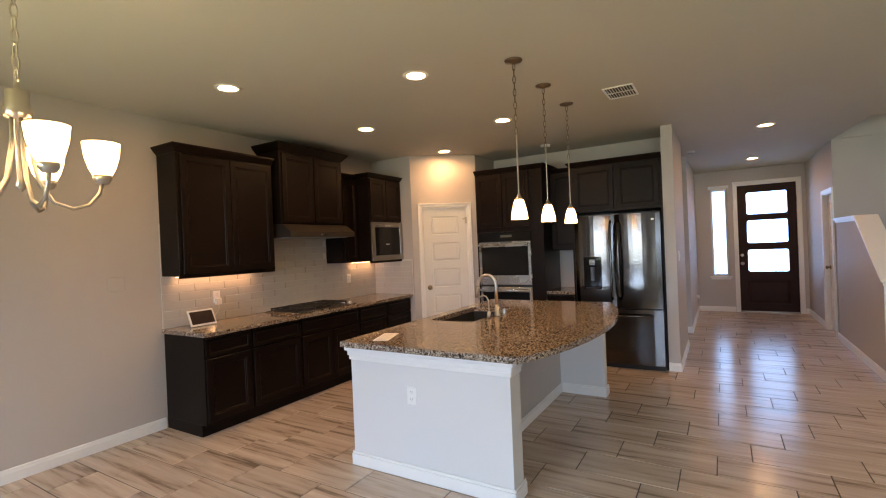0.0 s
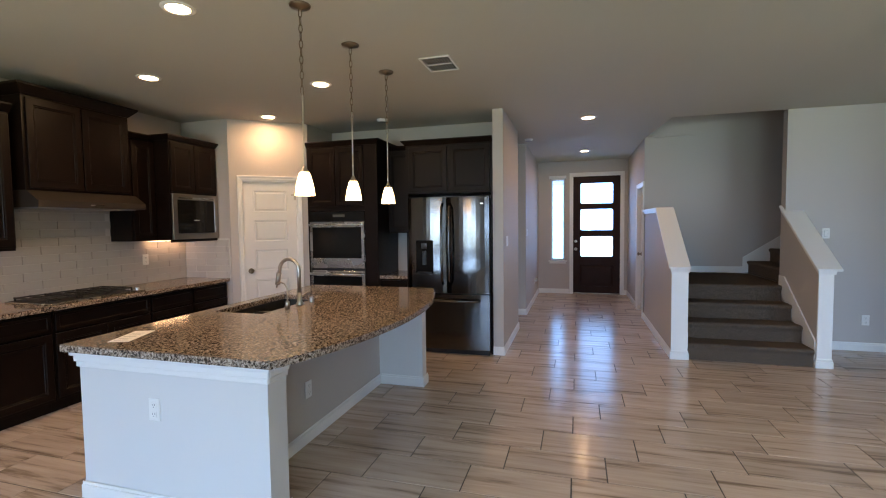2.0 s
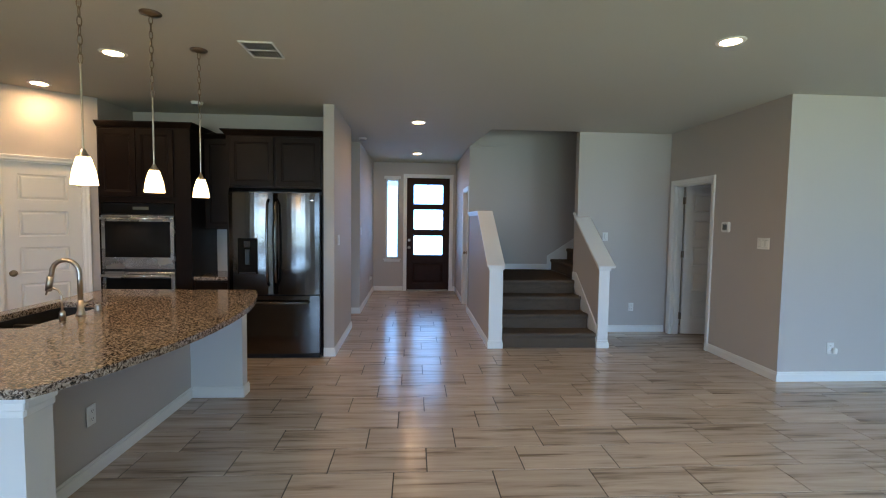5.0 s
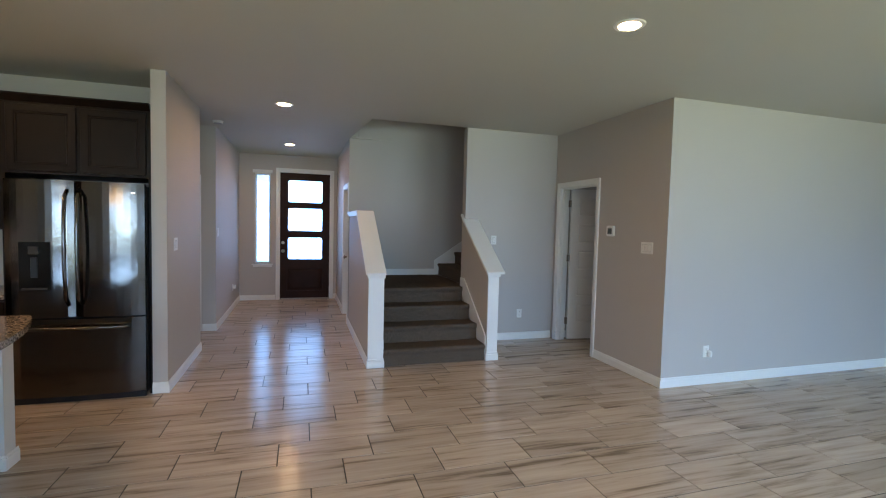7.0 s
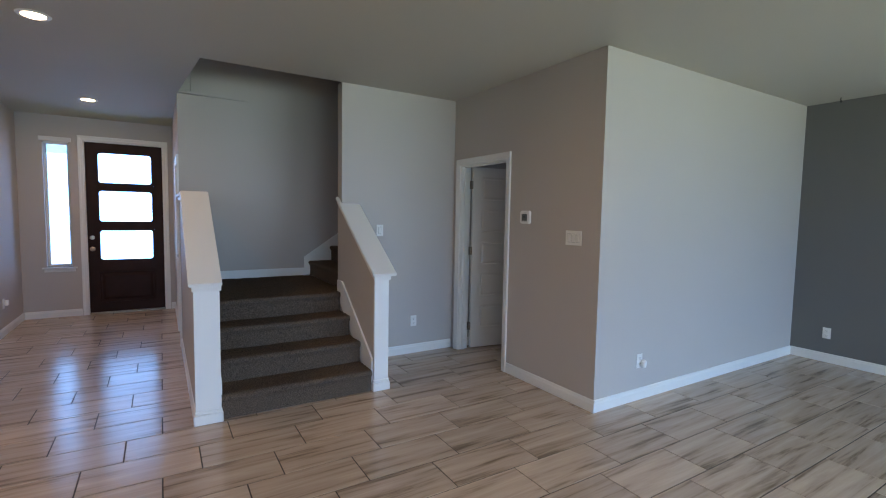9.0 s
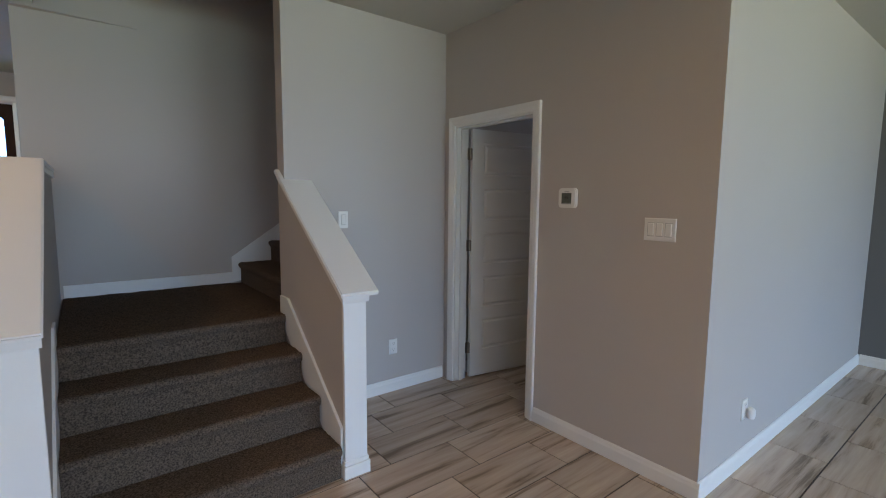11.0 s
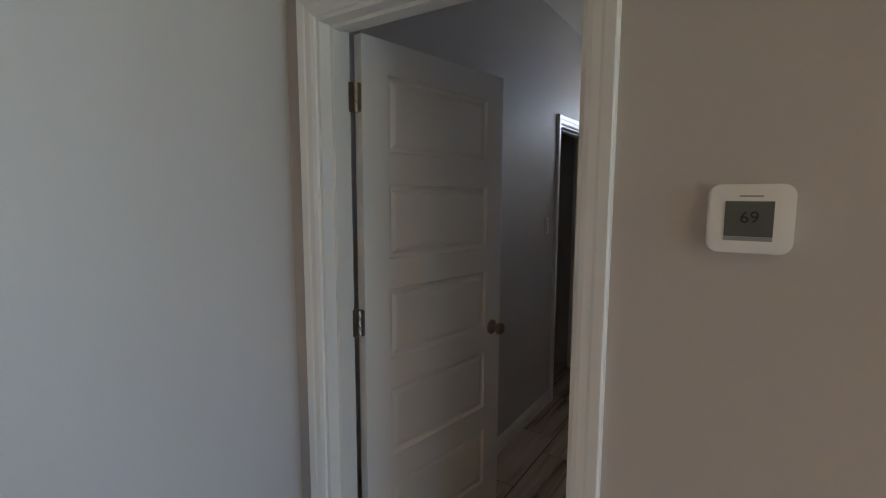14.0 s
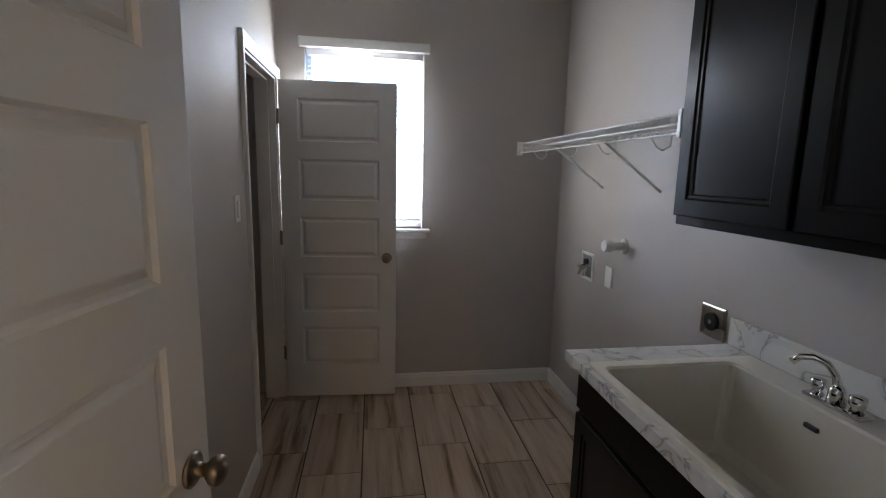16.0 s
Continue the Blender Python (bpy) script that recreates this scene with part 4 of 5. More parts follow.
# thermostat
th = thing("thermostat", at(4.149, 5.893, 1.485, rz=-90), "white square thermostat with a grey screen reading 69", "thermostat")
bm = prism(bmesh.new(), rounded(0.126, 0.118, 0.020), "y", -0.014, 0.0)
prism(bm, rounded(0.118, 0.110, 0.018), "y", -0.022, -0.0141)
part("body", bm, WPLAST, th, local=True)
part("maker_bar", B(-0.016, 0.018, -0.0228, -0.0221, 0.037, 0.040), GREYP, th, local=True)
part("screen", B(-0.036, 0.034, -0.0235, -0.0215, -0.030, 0.030), LCD, th, local=True)
part("button_strip", B(-0.036, 0.034, -0.0240, -0.0215, -0.037, -0.0305), GREYP, th, local=True)


def words(text, m, size, material, parent):
    cu = bpy.data.curves.new("writing", "FONT")
    cu.body, cu.size, cu.extrude = text, size, 0.0003
    cu.align_x = cu.align_y = "CENTER"
    tmp = bpy.data.objects.new("writing", cu)
    scene.collection.objects.link(tmp)
    me = bpy.data.meshes.new_from_object(tmp.evaluated_get(bpy.context.evaluated_depsgraph_get()))
    bpy.data.objects.remove(tmp)
    me.transform(m)
    me.materials.append(material)
    ob = new("writing", me)
    ob.parent = parent
    ROOT[ob.name] = ROOT[parent.name]
    return ob


words("69", pose(0.0, -0.0245, 0.002, 90, 0, 0), 0.028, BLACK, th)

# ---------------------------------------------------------------- kitchen back wall
ot = thing("oven_cabinet", at(-2.28, 6.3, 0), "tall dark espresso oven cabinet with two upper doors", "cabinet", "back wall cabinets")
part("side_panel", B(-2.676, -2.655, 5.97, 6.618, 0, 2.44), ESP, ot)
part("side_panel", B(-1.905, -1.735, 5.97, 6.618, 0, 2.44), ESP, ot)
part("body", B(-2.655, -1.905, 5.97, 6.618, 1.66, 2.44), ESP, ot)
part("drawer_box", B(-2.655, -1.905, 5.97, 6.618, 0.10, 0.30), ESP, ot)
part("toe_kick", B(-2.655, -1.905, 6.03, 6.618, 0.0, 0.10), ESP, ot)
door_y(ot, 5.97, -2.655, -2.285, 1.72, 2.42)
door_y(ot, 5.97, -2.278, -1.905, 1.72, 2.42)
door_y(ot, 5.97, -2.65, -1.91, 0.115, 0.285, steps=SLAB, name="drawer_front")
crown(ot, -2.676, -1.735, 5.962, 6.618, 2.44, h=0.06, faces="se")
ov = thing("double_oven", at(-2.28, 6.2, 0.30), "stainless double wall oven with black glass doors", "oven")
part("body", B(-2.65, -1.91, 5.985, 6.55, 0.305, 1.655), BLACK, ov)
part("control_panel", B(-2.65, -1.91, 5.965, 5.985, 1.535, 1.655, 0.003), GLASSD, ov)
part("display", B(-2.33, -2.17, 5.9635, 5.9655, 1.585, 1.615), LCD, ov)
for z0, z1 in ((0.955, 1.525), (0.32, 0.925)):
    d = part("oven_door", B(-2.65, -1.91, 5.955, 5.985, z0, z1, 0.003), STEEL, ov, "stainless oven door")
    part("door_glass", B(-2.612, -1.948, 5.950, 5.956, z0 + 0.125, z1 - 0.065, 0.003), GLASSD, d)
    zh = z1 - 0.035
    part("handle", tube(bmesh.new(), [(-2.63, 5.90, zh), (-1.93, 5.90, zh)], 0.013, 10), STEEL, d, smooth=True)
    for x in (-2.61, -1.95):
        part("handle_bracket", B(x - 0.012, x + 0.012, 5.90, 5.956, zh - 0.010, zh + 0.010, 0.002), STEEL, d)
mc = thing("wall_cabinet", at(-1.55, 6.45, 1.38), "dark espresso wall cabinet between oven and fridge", "cabinet", "back wall cabinets")
part("body", B(-1.733, -1.378, 6.30, 6.618, 1.38, 2.40), ESP, mc)
door_y(mc, 6.30, -1.725, -1.385, 1.395, 2.385)
crown(mc, -1.733, -1.378, 6.292, 6.618, 2.40, h=0.05, faces="s")
bc = thing("base_cabinet", at(-1.55, 6.3, 0), "dark espresso base cabinet between oven and fridge", "cabinet", "back wall cabinets")
part("body", B(-1.733, -1.378, 6.02, 6.618, 0.10, 0.834), ESP, bc)
part("toe_kick", B(-1.733, -1.378, 6.08, 6.618, 0, 0.10), ESP, bc)
door_y(bc, 6.02, -1.725, -1.385, 0.665, 0.815, name="drawer_front", steps=SLAB)
door_y(bc, 6.02, -1.725, -1.385, 0.125, 0.645)
solo("niche_worktop", B(-1.733, -1.378, 5.985, 6.618, 0.835, 0.873, 0.004), GRANITE, "small granite worktop beside the fridge", "countertop")
solo("niche_backsplash", B(-1.733, -1.378, 6.606, 6.619, 0.873, 1.38), SUBWAY, "pale tiled backsplash beside the fridge", "backsplash", "structure")
outlet("wall_outlet", at(-1.50, 6.605, 1.13), "white outlet beside the fridge")
fc = thing("fridge_cabinet", at(-0.87, 6.2, 1.81), "dark espresso two-door cabinet above the fridge", "cabinet", "back wall cabinets")
part("body", B(-1.376, -0.352, 5.99, 6.618, 1.835, 2.39), ESP, fc)
part("side_panel", B(-1.376, -1.352, 5.99, 6.618, 0, 1.835), ESP, fc)
part("side_panel", B(-0.372, -0.352, 5.99, 6.618, 0, 1.835), ESP, fc)
door_y(fc, 5.99, -1.335, -0.875, 1.855, 2.37)
door_y(fc, 5.99, -0.845, -0.385, 1.855, 2.37)
crown(fc, -1.376, -0.352, 5.982, 6.618, 2.39, h=0.06, faces="sw")

fr = thing("refrigerator", at(-0.86, 6.2, 0), "black stainless french-door refrigerator with bottom freezer drawer", "refrigerator")
part("body", B(-1.325, -0.378, 5.95, 6.58, 0.03, 1.77, 0.004), BLACK, fr)


def fridge_front(x0, x1, z0, z1, name):
    """Gently bowed door front."""
    bm = bmesh.new()
    n = 10
    pts = []
    for i in range(n + 1):
        s = i / n
        pts.append((x0 + (x1 - x0) * s, 5.895 - 0.018 * math.sin(math.pi * s) + (0.012 if i in (0, n) else 0)))
    prism(bm, pts + [(x1, 5.948), (x0, 5.948)], "z", z0, z1)
    return part(name, bm, DSTEEL, fr, "black stainless " + name.replace("_", " "))


dl = fridge_front(-1.325, -0.868, 0.70, 1.785, "door")
dr_ = fridge_front(-0.858, -0.380, 0.70, 1.785, "door")
fz = fridge_front(-1.325, -0.380, 0.06, 0.685, "freezer_drawer")
for d, x in ((dl, -0.905), (dr_, -0.82)):
    part("handle", tube(bmesh.new(), [(x, 5.885, 0.80), (x, 5.835, 0.85), (x, 5.818, 1.05), (x, 5.812, 1.25), (x, 5.818, 1.45), (x, 5.835, 1.66), (x, 5.885, 1.71)], 0.014, 10), DSTEEL, d, "curved steel handle", True)
part("handle", tube(bmesh.new(), [(-1.22, 5.885, 0.62), (-1.20, 5.835, 0.62), (-0.85, 5.822, 0.62), (-0.51, 5.835, 0.62), (-0.49, 5.885, 0.62)], 0.014, 10), DSTEEL, fz, "steel drawer handle", True)
disp = part("dispenser", B(-1.225, -1.02, 5.872, 5.89, 0.92, 1.30, 0.004), GLASSD, dl, "black ice and water dispenser")
part("paddle", B(-1.145, -1.10, 5.862, 5.874, 1.02, 1.18, 0.004), BLACK, dl)
part("drip_tray", B(-1.205, -1.04, 5.855, 5.874, 0.925, 0.94, 0.003), BLACK, dl)
part("spout", B(-1.16, -1.085, 5.855, 5.874, 1.20, 1.27, 0.006), DSTEEL, dl)
part("badge", B(-0.47, -0.44, 5.884, 5.888, 1.70, 1.712), STEEL, dr_)
part("kick_grille", B(-1.32, -0.385, 5.93, 5.95, 0.0, 0.055), BLACK, fr)

# ---------------------------------------------------------------- island
isl = thing("kitchen_island", at(-1.45, 3.8, 0), "pale painted kitchen island base with white mouldings", "kitchen island")
part("end_wall", B(-2.055, -0.86, 2.695, 2.84, 0, 0.834), ISLW, isl)
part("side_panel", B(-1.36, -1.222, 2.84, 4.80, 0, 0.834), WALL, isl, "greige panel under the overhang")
part("wing_wall", B(-2.0, -0.80, 4.80, 4.91, 0, 0.834), ISLW, isl)
for i in range(3):
    y0 = 2.845 + i * 0.652
    cb = part("cabinet_box", B(-1.985, -1.62, y0, y0 + 0.645, 0.10, 0.52), ESP, isl)
part("toe_kick", B(-1.93, -1.37, 2.845, 4.795, 0, 0.10), ESP, isl)
for i in range(3):
    y0 = 2.845 + i * 0.652
    part("cabinet_door", rings(bmesh.new(), (-1.985, y0 + 0.006, 0.12), (0, 1, 0), (0, 0, 1), (-1, 0, 0), 0.633, 0.70, SHAKER), ESP, isl)
tm = bmesh.new()
for o, z0, z1 in ((0.012, 0.735, 0.765), (0.020, 0.765, 0.800), (0.034, 0.800, 0.834)):
    box(tm, -2.055 - o, -0.86 + o, 2.695 - o, 2.694, z0, z1, 0.004)
    box(tm, -0.859, -0.86 + o, 2.694, 2.84 + o * 0.3, z0, z1, 0.004)
    box(tm, -2.055 - o, -2.056, 2.694, 2.84, z0, z1, 0.004)
part("apron_moulding", tm, TRIM, isl, "white stepped moulding under the top")
bb = bmesh.new()
for q in ((-2.071, -0.844, 2.679, 2.694), (-0.859, -0.844, 2.694, 2.856), (-1.221, -1.206, 2.842, 4.799), (-1.206, -0.785, 4.784, 4.799), (-0.799, -0.784, 4.799, 4.926), (-2.071, -2.056, 2.694, 2.84)):
    box(bb, q[0], q[1], q[2], q[3], 0.001, 0.078, 0.003)
    cx = 0.004
    box(bb, q[0] + cx, q[1] - cx, q[2] + cx, q[3] - cx, 0.078, 0.096, 0.003)
part("plinth", bb, TRIM, isl, "white baseboard round the island")

# granite top with a bowed seating edge and a cut-out for the sink
SX0, SX1, SY0, SY1 = -1.97, -1.56, 3.58, 4.42


def island_edge(y):
    s = (y - 2.612) / (5.07 - 2.612)
    return -0.785 + 0.255 * (1 - (2 * s - 1) ** 2) ** 0.85


bm = bmesh.new()
ys = sorted(set([2.612 + (5.07 - 2.612) * i / 36 for i in range(37)] + [SY0, SY1]))
for a, b in zip(ys, ys[1:]):
    segs = [(-2.075, SX0), (SX1, None)] if a >= SY0 - 1e-6 and b <= SY1 + 1e-6 else [(-2.075, None)]
    for x0, x1 in segs:
        ea, eb = (island_edge(a), island_edge(b)) if x1 is None else (x1, x1)
        vs = [bm.verts.new((x0, a, 0.835)), bm.verts.new((ea, a, 0.835)), bm.verts.new((eb, b, 0.835)), bm.verts.new((x0, b, 0.835))]
        bm.faces.new(vs)
bmesh.ops.remove_doubles(bm, verts=bm.verts[:], dist=1e-5)
r = bmesh.ops.extrude_face_region(bm, geom=bm.faces[:])
for g in r["geom"]:
    if isinstance(g, bmesh.types.BMVert):
        g.co.z += 0.038
bmesh.ops.remove_doubles(bm, verts=bm.verts[:], dist=1e-5)
it = solo("island_worktop", bm, GRANITE, "speckled brown granite island top with a bowed edge", "countertop")
sk = thing("kitchen_sink", at(-1.77, 3.94, 0.63), "black undermount double kitchen sink", "sink")
part("basin", rings(bmesh.new(), (SX0 - 0.02, SY0 - 0.02, 0.832), (1, 0, 0), (0, 1, 0), (0, 0, 1), SX1 - SX0 + 0.04, SY1 - SY0 + 0.04, [(0, 0), (0.02, 0.0), (0.032, -0.18), (0.05, -0.19)], False), SINKD, sk)
part("divider", B(SX0 + 0.01, SX1 - 0.01, 4.0, 4.02, 0.65, 0.80, 0.006), SINKD, sk)
fa = thing("kitchen_faucet", at(-1.50, 3.95, 0.873), "brushed nickel gooseneck kitchen faucet", "faucet")
part("base", lathe(bmesh.new(), [(0, 0), (0.028, 0), (0.027, 0.012), (0.020, 0.03), (0.017, 0.10), (0.0, 0.10)], seg=18), NICKEL, fa, smooth=True, local=True)
arc = [(0, 0, 0.09), (0, 0, 0.24)] + [(-0.085 + 0.085 * math.cos(a), 0, 0.27 + 0.085 * math.sin(a)) for a in [math.pi * i / 9 for i in range(10)]] + [(-0.178, 0, 0.235)]
part("spout", tube(bmesh.new(), arc, 0.014, 12), NICKEL, fa, smooth=True, local=True)
part("spray_head", tube(bmesh.new(), [(-0.176, 0, 0.25), (-0.186, 0, 0.20), (-0.192, 0, 0.155)], 0.019, 12), NICKEL, fa, smooth=True, local=True)
part("lever", tube(bmesh.new(), [(0.0, 0.0, 0.06), (0.0, 0.035, 0.065), (0.01, 0.10, 0.085)], 0.008, 8), NICKEL, fa, smooth=True, local=True)
sd = thing("soap_dispenser", at(-1.505, 3.80, 0.873), "slim nickel filtered-water tap beside the faucet", "tap")
part("base", lathe(bmesh.new(), [(0, 0), (0.018, 0), (0.016, 0.05), (0.008, 0.06), (0, 0.06)], seg=14), NICKEL, sd, smooth=True, local=True)
part("spout", tube(bmesh.new(), [(0, 0, 0.05), (0, 0, 0.15), (-0.02, 0, 0.185), (-0.05, 0, 0.195), (-0.08, 0, 0.18), (-0.09, 0, 0.155)], 0.006, 8), NICKEL, sd, smooth=True, local=True)
bt = thing("air_switch", at(-1.505, 4.12, 0.873), "small nickel push button on the island", "button")
part("button", lathe(bmesh.new(), [(0, 0), (0.02, 0), (0.018, 0.035), (0.010, 0.04), (0, 0.04)], seg=14), NICKEL, bt, local=True)
pp = thing("paper_leaflet", at(-1.86, 2.85, 0.8735, rz=20), "white printed leaflet lying on the island", "paper")
part("sheet", B(-0.055, 0.055, -0.13, 0.13, 0, 0.002), PAPER, pp, local=True)
for i in range(5):
    part("text_line", B(-0.04, 0.03, -0.10 + i * 0.04, -0.092 + i * 0.04, 0.0021, 0.0026), GREYP, pp, local=True)


# ---------------------------------------------------------------- ceiling fixtures
def can_light(x, y):
    t = thing("recessed_light", at(x, y, CEIL), "lit recessed ceiling downlight with a white trim ring", "ceiling light", "recessed lights")
    part("trim_ring", lathe(bmesh.new(), [(0.062, -0.002), (0.066, -0.008), (0.088, -0.007), (0.094, -0.0005), (0.062, -0.0005)], seg=28), WPLAST, t, local=True)
    part("lens", lathe(bmesh.new(), [(0, -0.005), (0.058, -0.004), (0.063, -0.002), (0.063, -0.001), (0.0, -0.001)], seg=24), CANLIT, t, local=True)
    return t


c0 = can_light(-2.905, 2.42)
for x, y in ((-1.655, 3.06), (-2.905, 3.98), (-1.645, 4.59), (-2.87, 5.50), (0.675, 6.77), (0.675, 9.48), (2.74, 3.93)):
    copy_thing(c0, at(x, y, CEIL))


def chain(bm, z0, z1, r=0.011, wire=0.0022):
    n = max(1, int((z1 - z0) / (r * 2.6)))
    p = (z1 - z0) / n
    for i in range(n):
        zc = z0 + p * (i + 0.5)
        a = radians(90 * (i % 2) + 12)
        pts = []
        for k in range(10):
            t = 2 * math.pi * k / 10
            u, w = r * 0.62 * math.cos(t), p * 0.62 * math.sin(t)
            pts.append((u * math.cos(a), u * math.sin(a), zc + w))
        tube(bm, pts, wire, 5, closed=True)
    return bm


def pendant(x, y):
    t = thing("pendant_light", at(x, y, CEIL), "lit nickel pendant lamp with white glass shade over the island", "pendant light", "island pendants")
    part("canopy", lathe(bmesh.new(), [(0, -0.024), (0.012, -0.024), (0.02, -0.018), (0.058, -0.010), (0.062, -0.0005), (0, -0.0005)], seg=24), BRONZE, t, smooth=True, local=True)
    part("chain", chain(bmesh.new(), -0.50, -0.022, 0.016, 0.0028), BRONZE, t, local=True)
    part("rod", tube(bmesh.new(), [(0, 0, -0.93), (0, 0, -0.50)], 0.005, 10), NICKEL, t, local=True)
    part("socket_cap", lathe(bmesh.new(), [(0, -0.905), (0.010, -0.91), (0.014, -0.925), (0.026, -0.94), (0.030, -0.95), (0, -0.95)], seg=18), NICKEL, t, smooth=True, local=True)
    part("shade", lathe(bmesh.new(), [(0.028, -0.945), (0.036, -0.97), (0.047, -1.01), (0.054, -1.05), (0.057, -1.08), (0.053, -1.08), (0.043, -1.01), (0.024, -0.95)], seg=24), PENDLIT, t, "glowing white glass bell shade", True, True)
    return t


pn = pendant(-0.975, 3.24)
copy_thing(pn, at(-0.975, 3.855, CEIL))
copy_thing(pn, at(-0.965, 4.465, CEIL))

chn = thing("chandelier", at(-1.67, 0.826, CEIL), "lit brushed nickel five-arm chandelier with white glass shades", "chandelier")
part("canopy", lathe(bmesh.new(), [(0, -0.03), (0.015, -0.03), (0.05, -0.02), (0.065, -0.0005), (0, -0.0005)], seg=24), NICKEL, chn, smooth=True, local=True)
part("chain", chain(bmesh.new(), -0.675, -0.028, 0.015, 0.0032), NICKEL, chn, local=True)
part("column", lathe(bmesh.new(), [(0, -0.665), (0.006, -0.67), (0.010, -0.70), (0.030, -0.705), (0.031, -0.755), (0.036, -0.76), (0.036, -0.788), (0.012, -0.795), (0.010, -0.98), (0.016, -1.0), (0, -1.02)], seg=18), NICKEL, chn, smooth=True, local=True)
for k in range(5):
    a = radians(72 * k)
    ca, sa = math.cos(a), math.sin(a)
    prof = [(0.022, -0.762), (0.026, -0.85), (0.045, -0.96), (0.085, -1.03), (0.14, -1.05), (0.19, -1.035), (0.222, -0.995), (0.232, -0.955)]
    part("arm", tube(bmesh.new(), [(r * 0.89 * ca, r * 0.89 * sa, z - 0.02) for r, z in prof], 0.006, 8), NICKEL, chn, smooth=True, local=True)
    mm = at(0.2065 * ca, 0.2065 * sa, -0.02)
    part("cup", lathe(bmesh.new(), [(0, -0.965), (0.018, -0.962), (0.027, -0.948), (0.029, -0.935), (0, -0.935)], mm, 18), NICKEL, chn, smooth=True, local=True)
    part("shade", lathe(bmesh.new(), [(0.025, -0.938), (0.039, -0.91), (0.050, -0.87), (0.055, -0.825), (0.052, -0.825), (0.046, -0.87), (0.034, -0.91), (0.018, -0.93)], mm, 24), CHANLIT, chn, "glowing white glass bell shade", True, True)

vt = thing("ceiling_vent", at(-0.49, 4.41, CEIL), "white louvred ceiling air vent", "air vent")
fm = bmesh.new()
for q in ((-0.12, -0.105, -0.165, 0.165), (0.105, 0.12, -0.165, 0.165), (-0.105, 0.105, -0.165, -0.15), (-0.105, 0.105, 0.15, 0.165), (-0.105, 0.105, -0.004, 0.004)):
    box(fm, q[0], q[1], q[2], q[3], -0.010, -0.0005, 0.002)
part("frame", fm, WPLAST, vt, local=True)
part("backing", B(-0.105, 0.105, -0.15, 0.15, -0.002, -0.0006), BLACK, vt, local=True)
for i in range(9):
    bm = B(-0.0065, 0.0065, -0.15, 0.15, -0.001, 0.001)
    bm.transform(at(-0.088 + i * 0.022, 0, -0.0085, ry=38))
    part("slat", bm, WPLAST, vt, local=True)
for x, y in ((-1.694, 6.056), (-0.15, 7.99)):
    s = thing("smoke_detector", at(x, y, CEIL), "small round white smoke detector on the ceiling", "smoke detector", "smoke detectors")
    part("body", lathe(bmesh.new(), [(0, -0.034), (0.04, -0.033), (0.052, -0.026), (0.056, -0.012), (0.062, -0.010), (0.062, -0.0005), (0, -0.0005)], seg=24), WPLAST, s, local=True)
    part("vent_ring", lathe(bmesh.new(), [(0.045, -0.0345), (0.047, -0.0345), (0.047, -0.02), (0.045, -0.02)], seg=24), GREYP, s, local=True)
hk = thing("ceiling_hook", at(7.22, 4.72, CEIL), "small black metal hook screwed into the ceiling", "hook")
part("hook", tube(bmesh.new(), [(0, 0, 0), (0, 0, -0.035), (0.012, 0, -0.05), (0.024, 0, -0.04), (0.024, 0, -0.025)], 0.004, 6), BLACK, hk, local=True)

# ---------------------------------------------------------------- laundry room
L0 = 5.207
lc = thing("laundry_cabinet", at(4.92, 5.5, 0), "black laundry sink base cabinet", "cabinet")
part("body", B(4.275, 5.545, L0, 5.79, 0.09, 0.60, 0.002), BLACKW, lc)
part("apron_rail", B(4.275, 5.545, 5.768, 5.79, 0.60, 0.866), BLACKW, lc)
part("side_panel", B(5.525, 5.545, L0, 5.768, 0.60, 0.866), BLACKW, lc)
part("side_panel", B(4.275, 4.295, L0, 5.768, 0.60, 0.866), BLACKW, lc)
part("toe_kick", B(4.275, 5.53, L0, 5.73, 0, 0.09), BLACKW, lc)
door_y(lc, 5.79, 4.92, 5.535, 0.72, 0.85, n=1, steps=SLAB, material=BLACKW, name="drawer_front")
door_y(lc, 5.79, 4.29, 4.905, 0.72, 0.85, n=1, steps=SLAB, material=BLACKW, name="drawer_front")
door_y(lc, 5.79, 4.92, 5.535, 0.11, 0.70, n=1, material=BLACKW)
door_y(lc, 5.79, 4.29, 4.905, 0.11, 0.70, n=1, material=BLACKW)
BX0, BX1, BY0, BY1 = 4.73, 5.42, 5.30, 5.805
bm = bmesh.new()
box(bm, 4.272, BX0, L0, 5.84, 0.868, 0.905)
box(bm, BX1, 5.578, L0, 5.84, 0.868, 0.905)
box(bm, BX0, BX1, L0, BY0, 0.868, 0.905)
box(bm, BX0, BX1, BY1, 5.84, 0.868, 0.905)
lt_ = solo("laundry_worktop", bm, MARBLE, "white grey-veined laminate laundry worktop", "countertop")
solo("laundry_backsplash", B(4.272, 5.578, L0, L0 + 0.018, 0.905, 1.005, 0.003), MARBLE, "veined laminate upstand behind the laundry sink", "backsplash")
ls = thing("laundry_sink", at(5.08, 5.56, 0.6), "deep cream drop-in laundry sink", "sink")
bm = bmesh.new()
loops = []
for x0, x1, y0, y1, z in ((4.700, 5.450, 5.245, 5.825, 0.904), (4.702, 5.448, 5.247, 5.823, 0.914), (4.708, 5.442, 5.253, 5.817, 0.917),
                          (4.742, 5.405, 5.352, 5.797, 0.917), (4.750, 5.397, 5.360, 5.789, 0.908), (4.775, 5.372, 5.390, 5.765, 0.665),
                          (4.800, 5.347, 5.415, 5.740, 0.640)):
    loops.append([bm.verts.new((px, py, z)) for px, py in ((x0, y0), (x1, y0), (x1, y1), (x0, y1))])
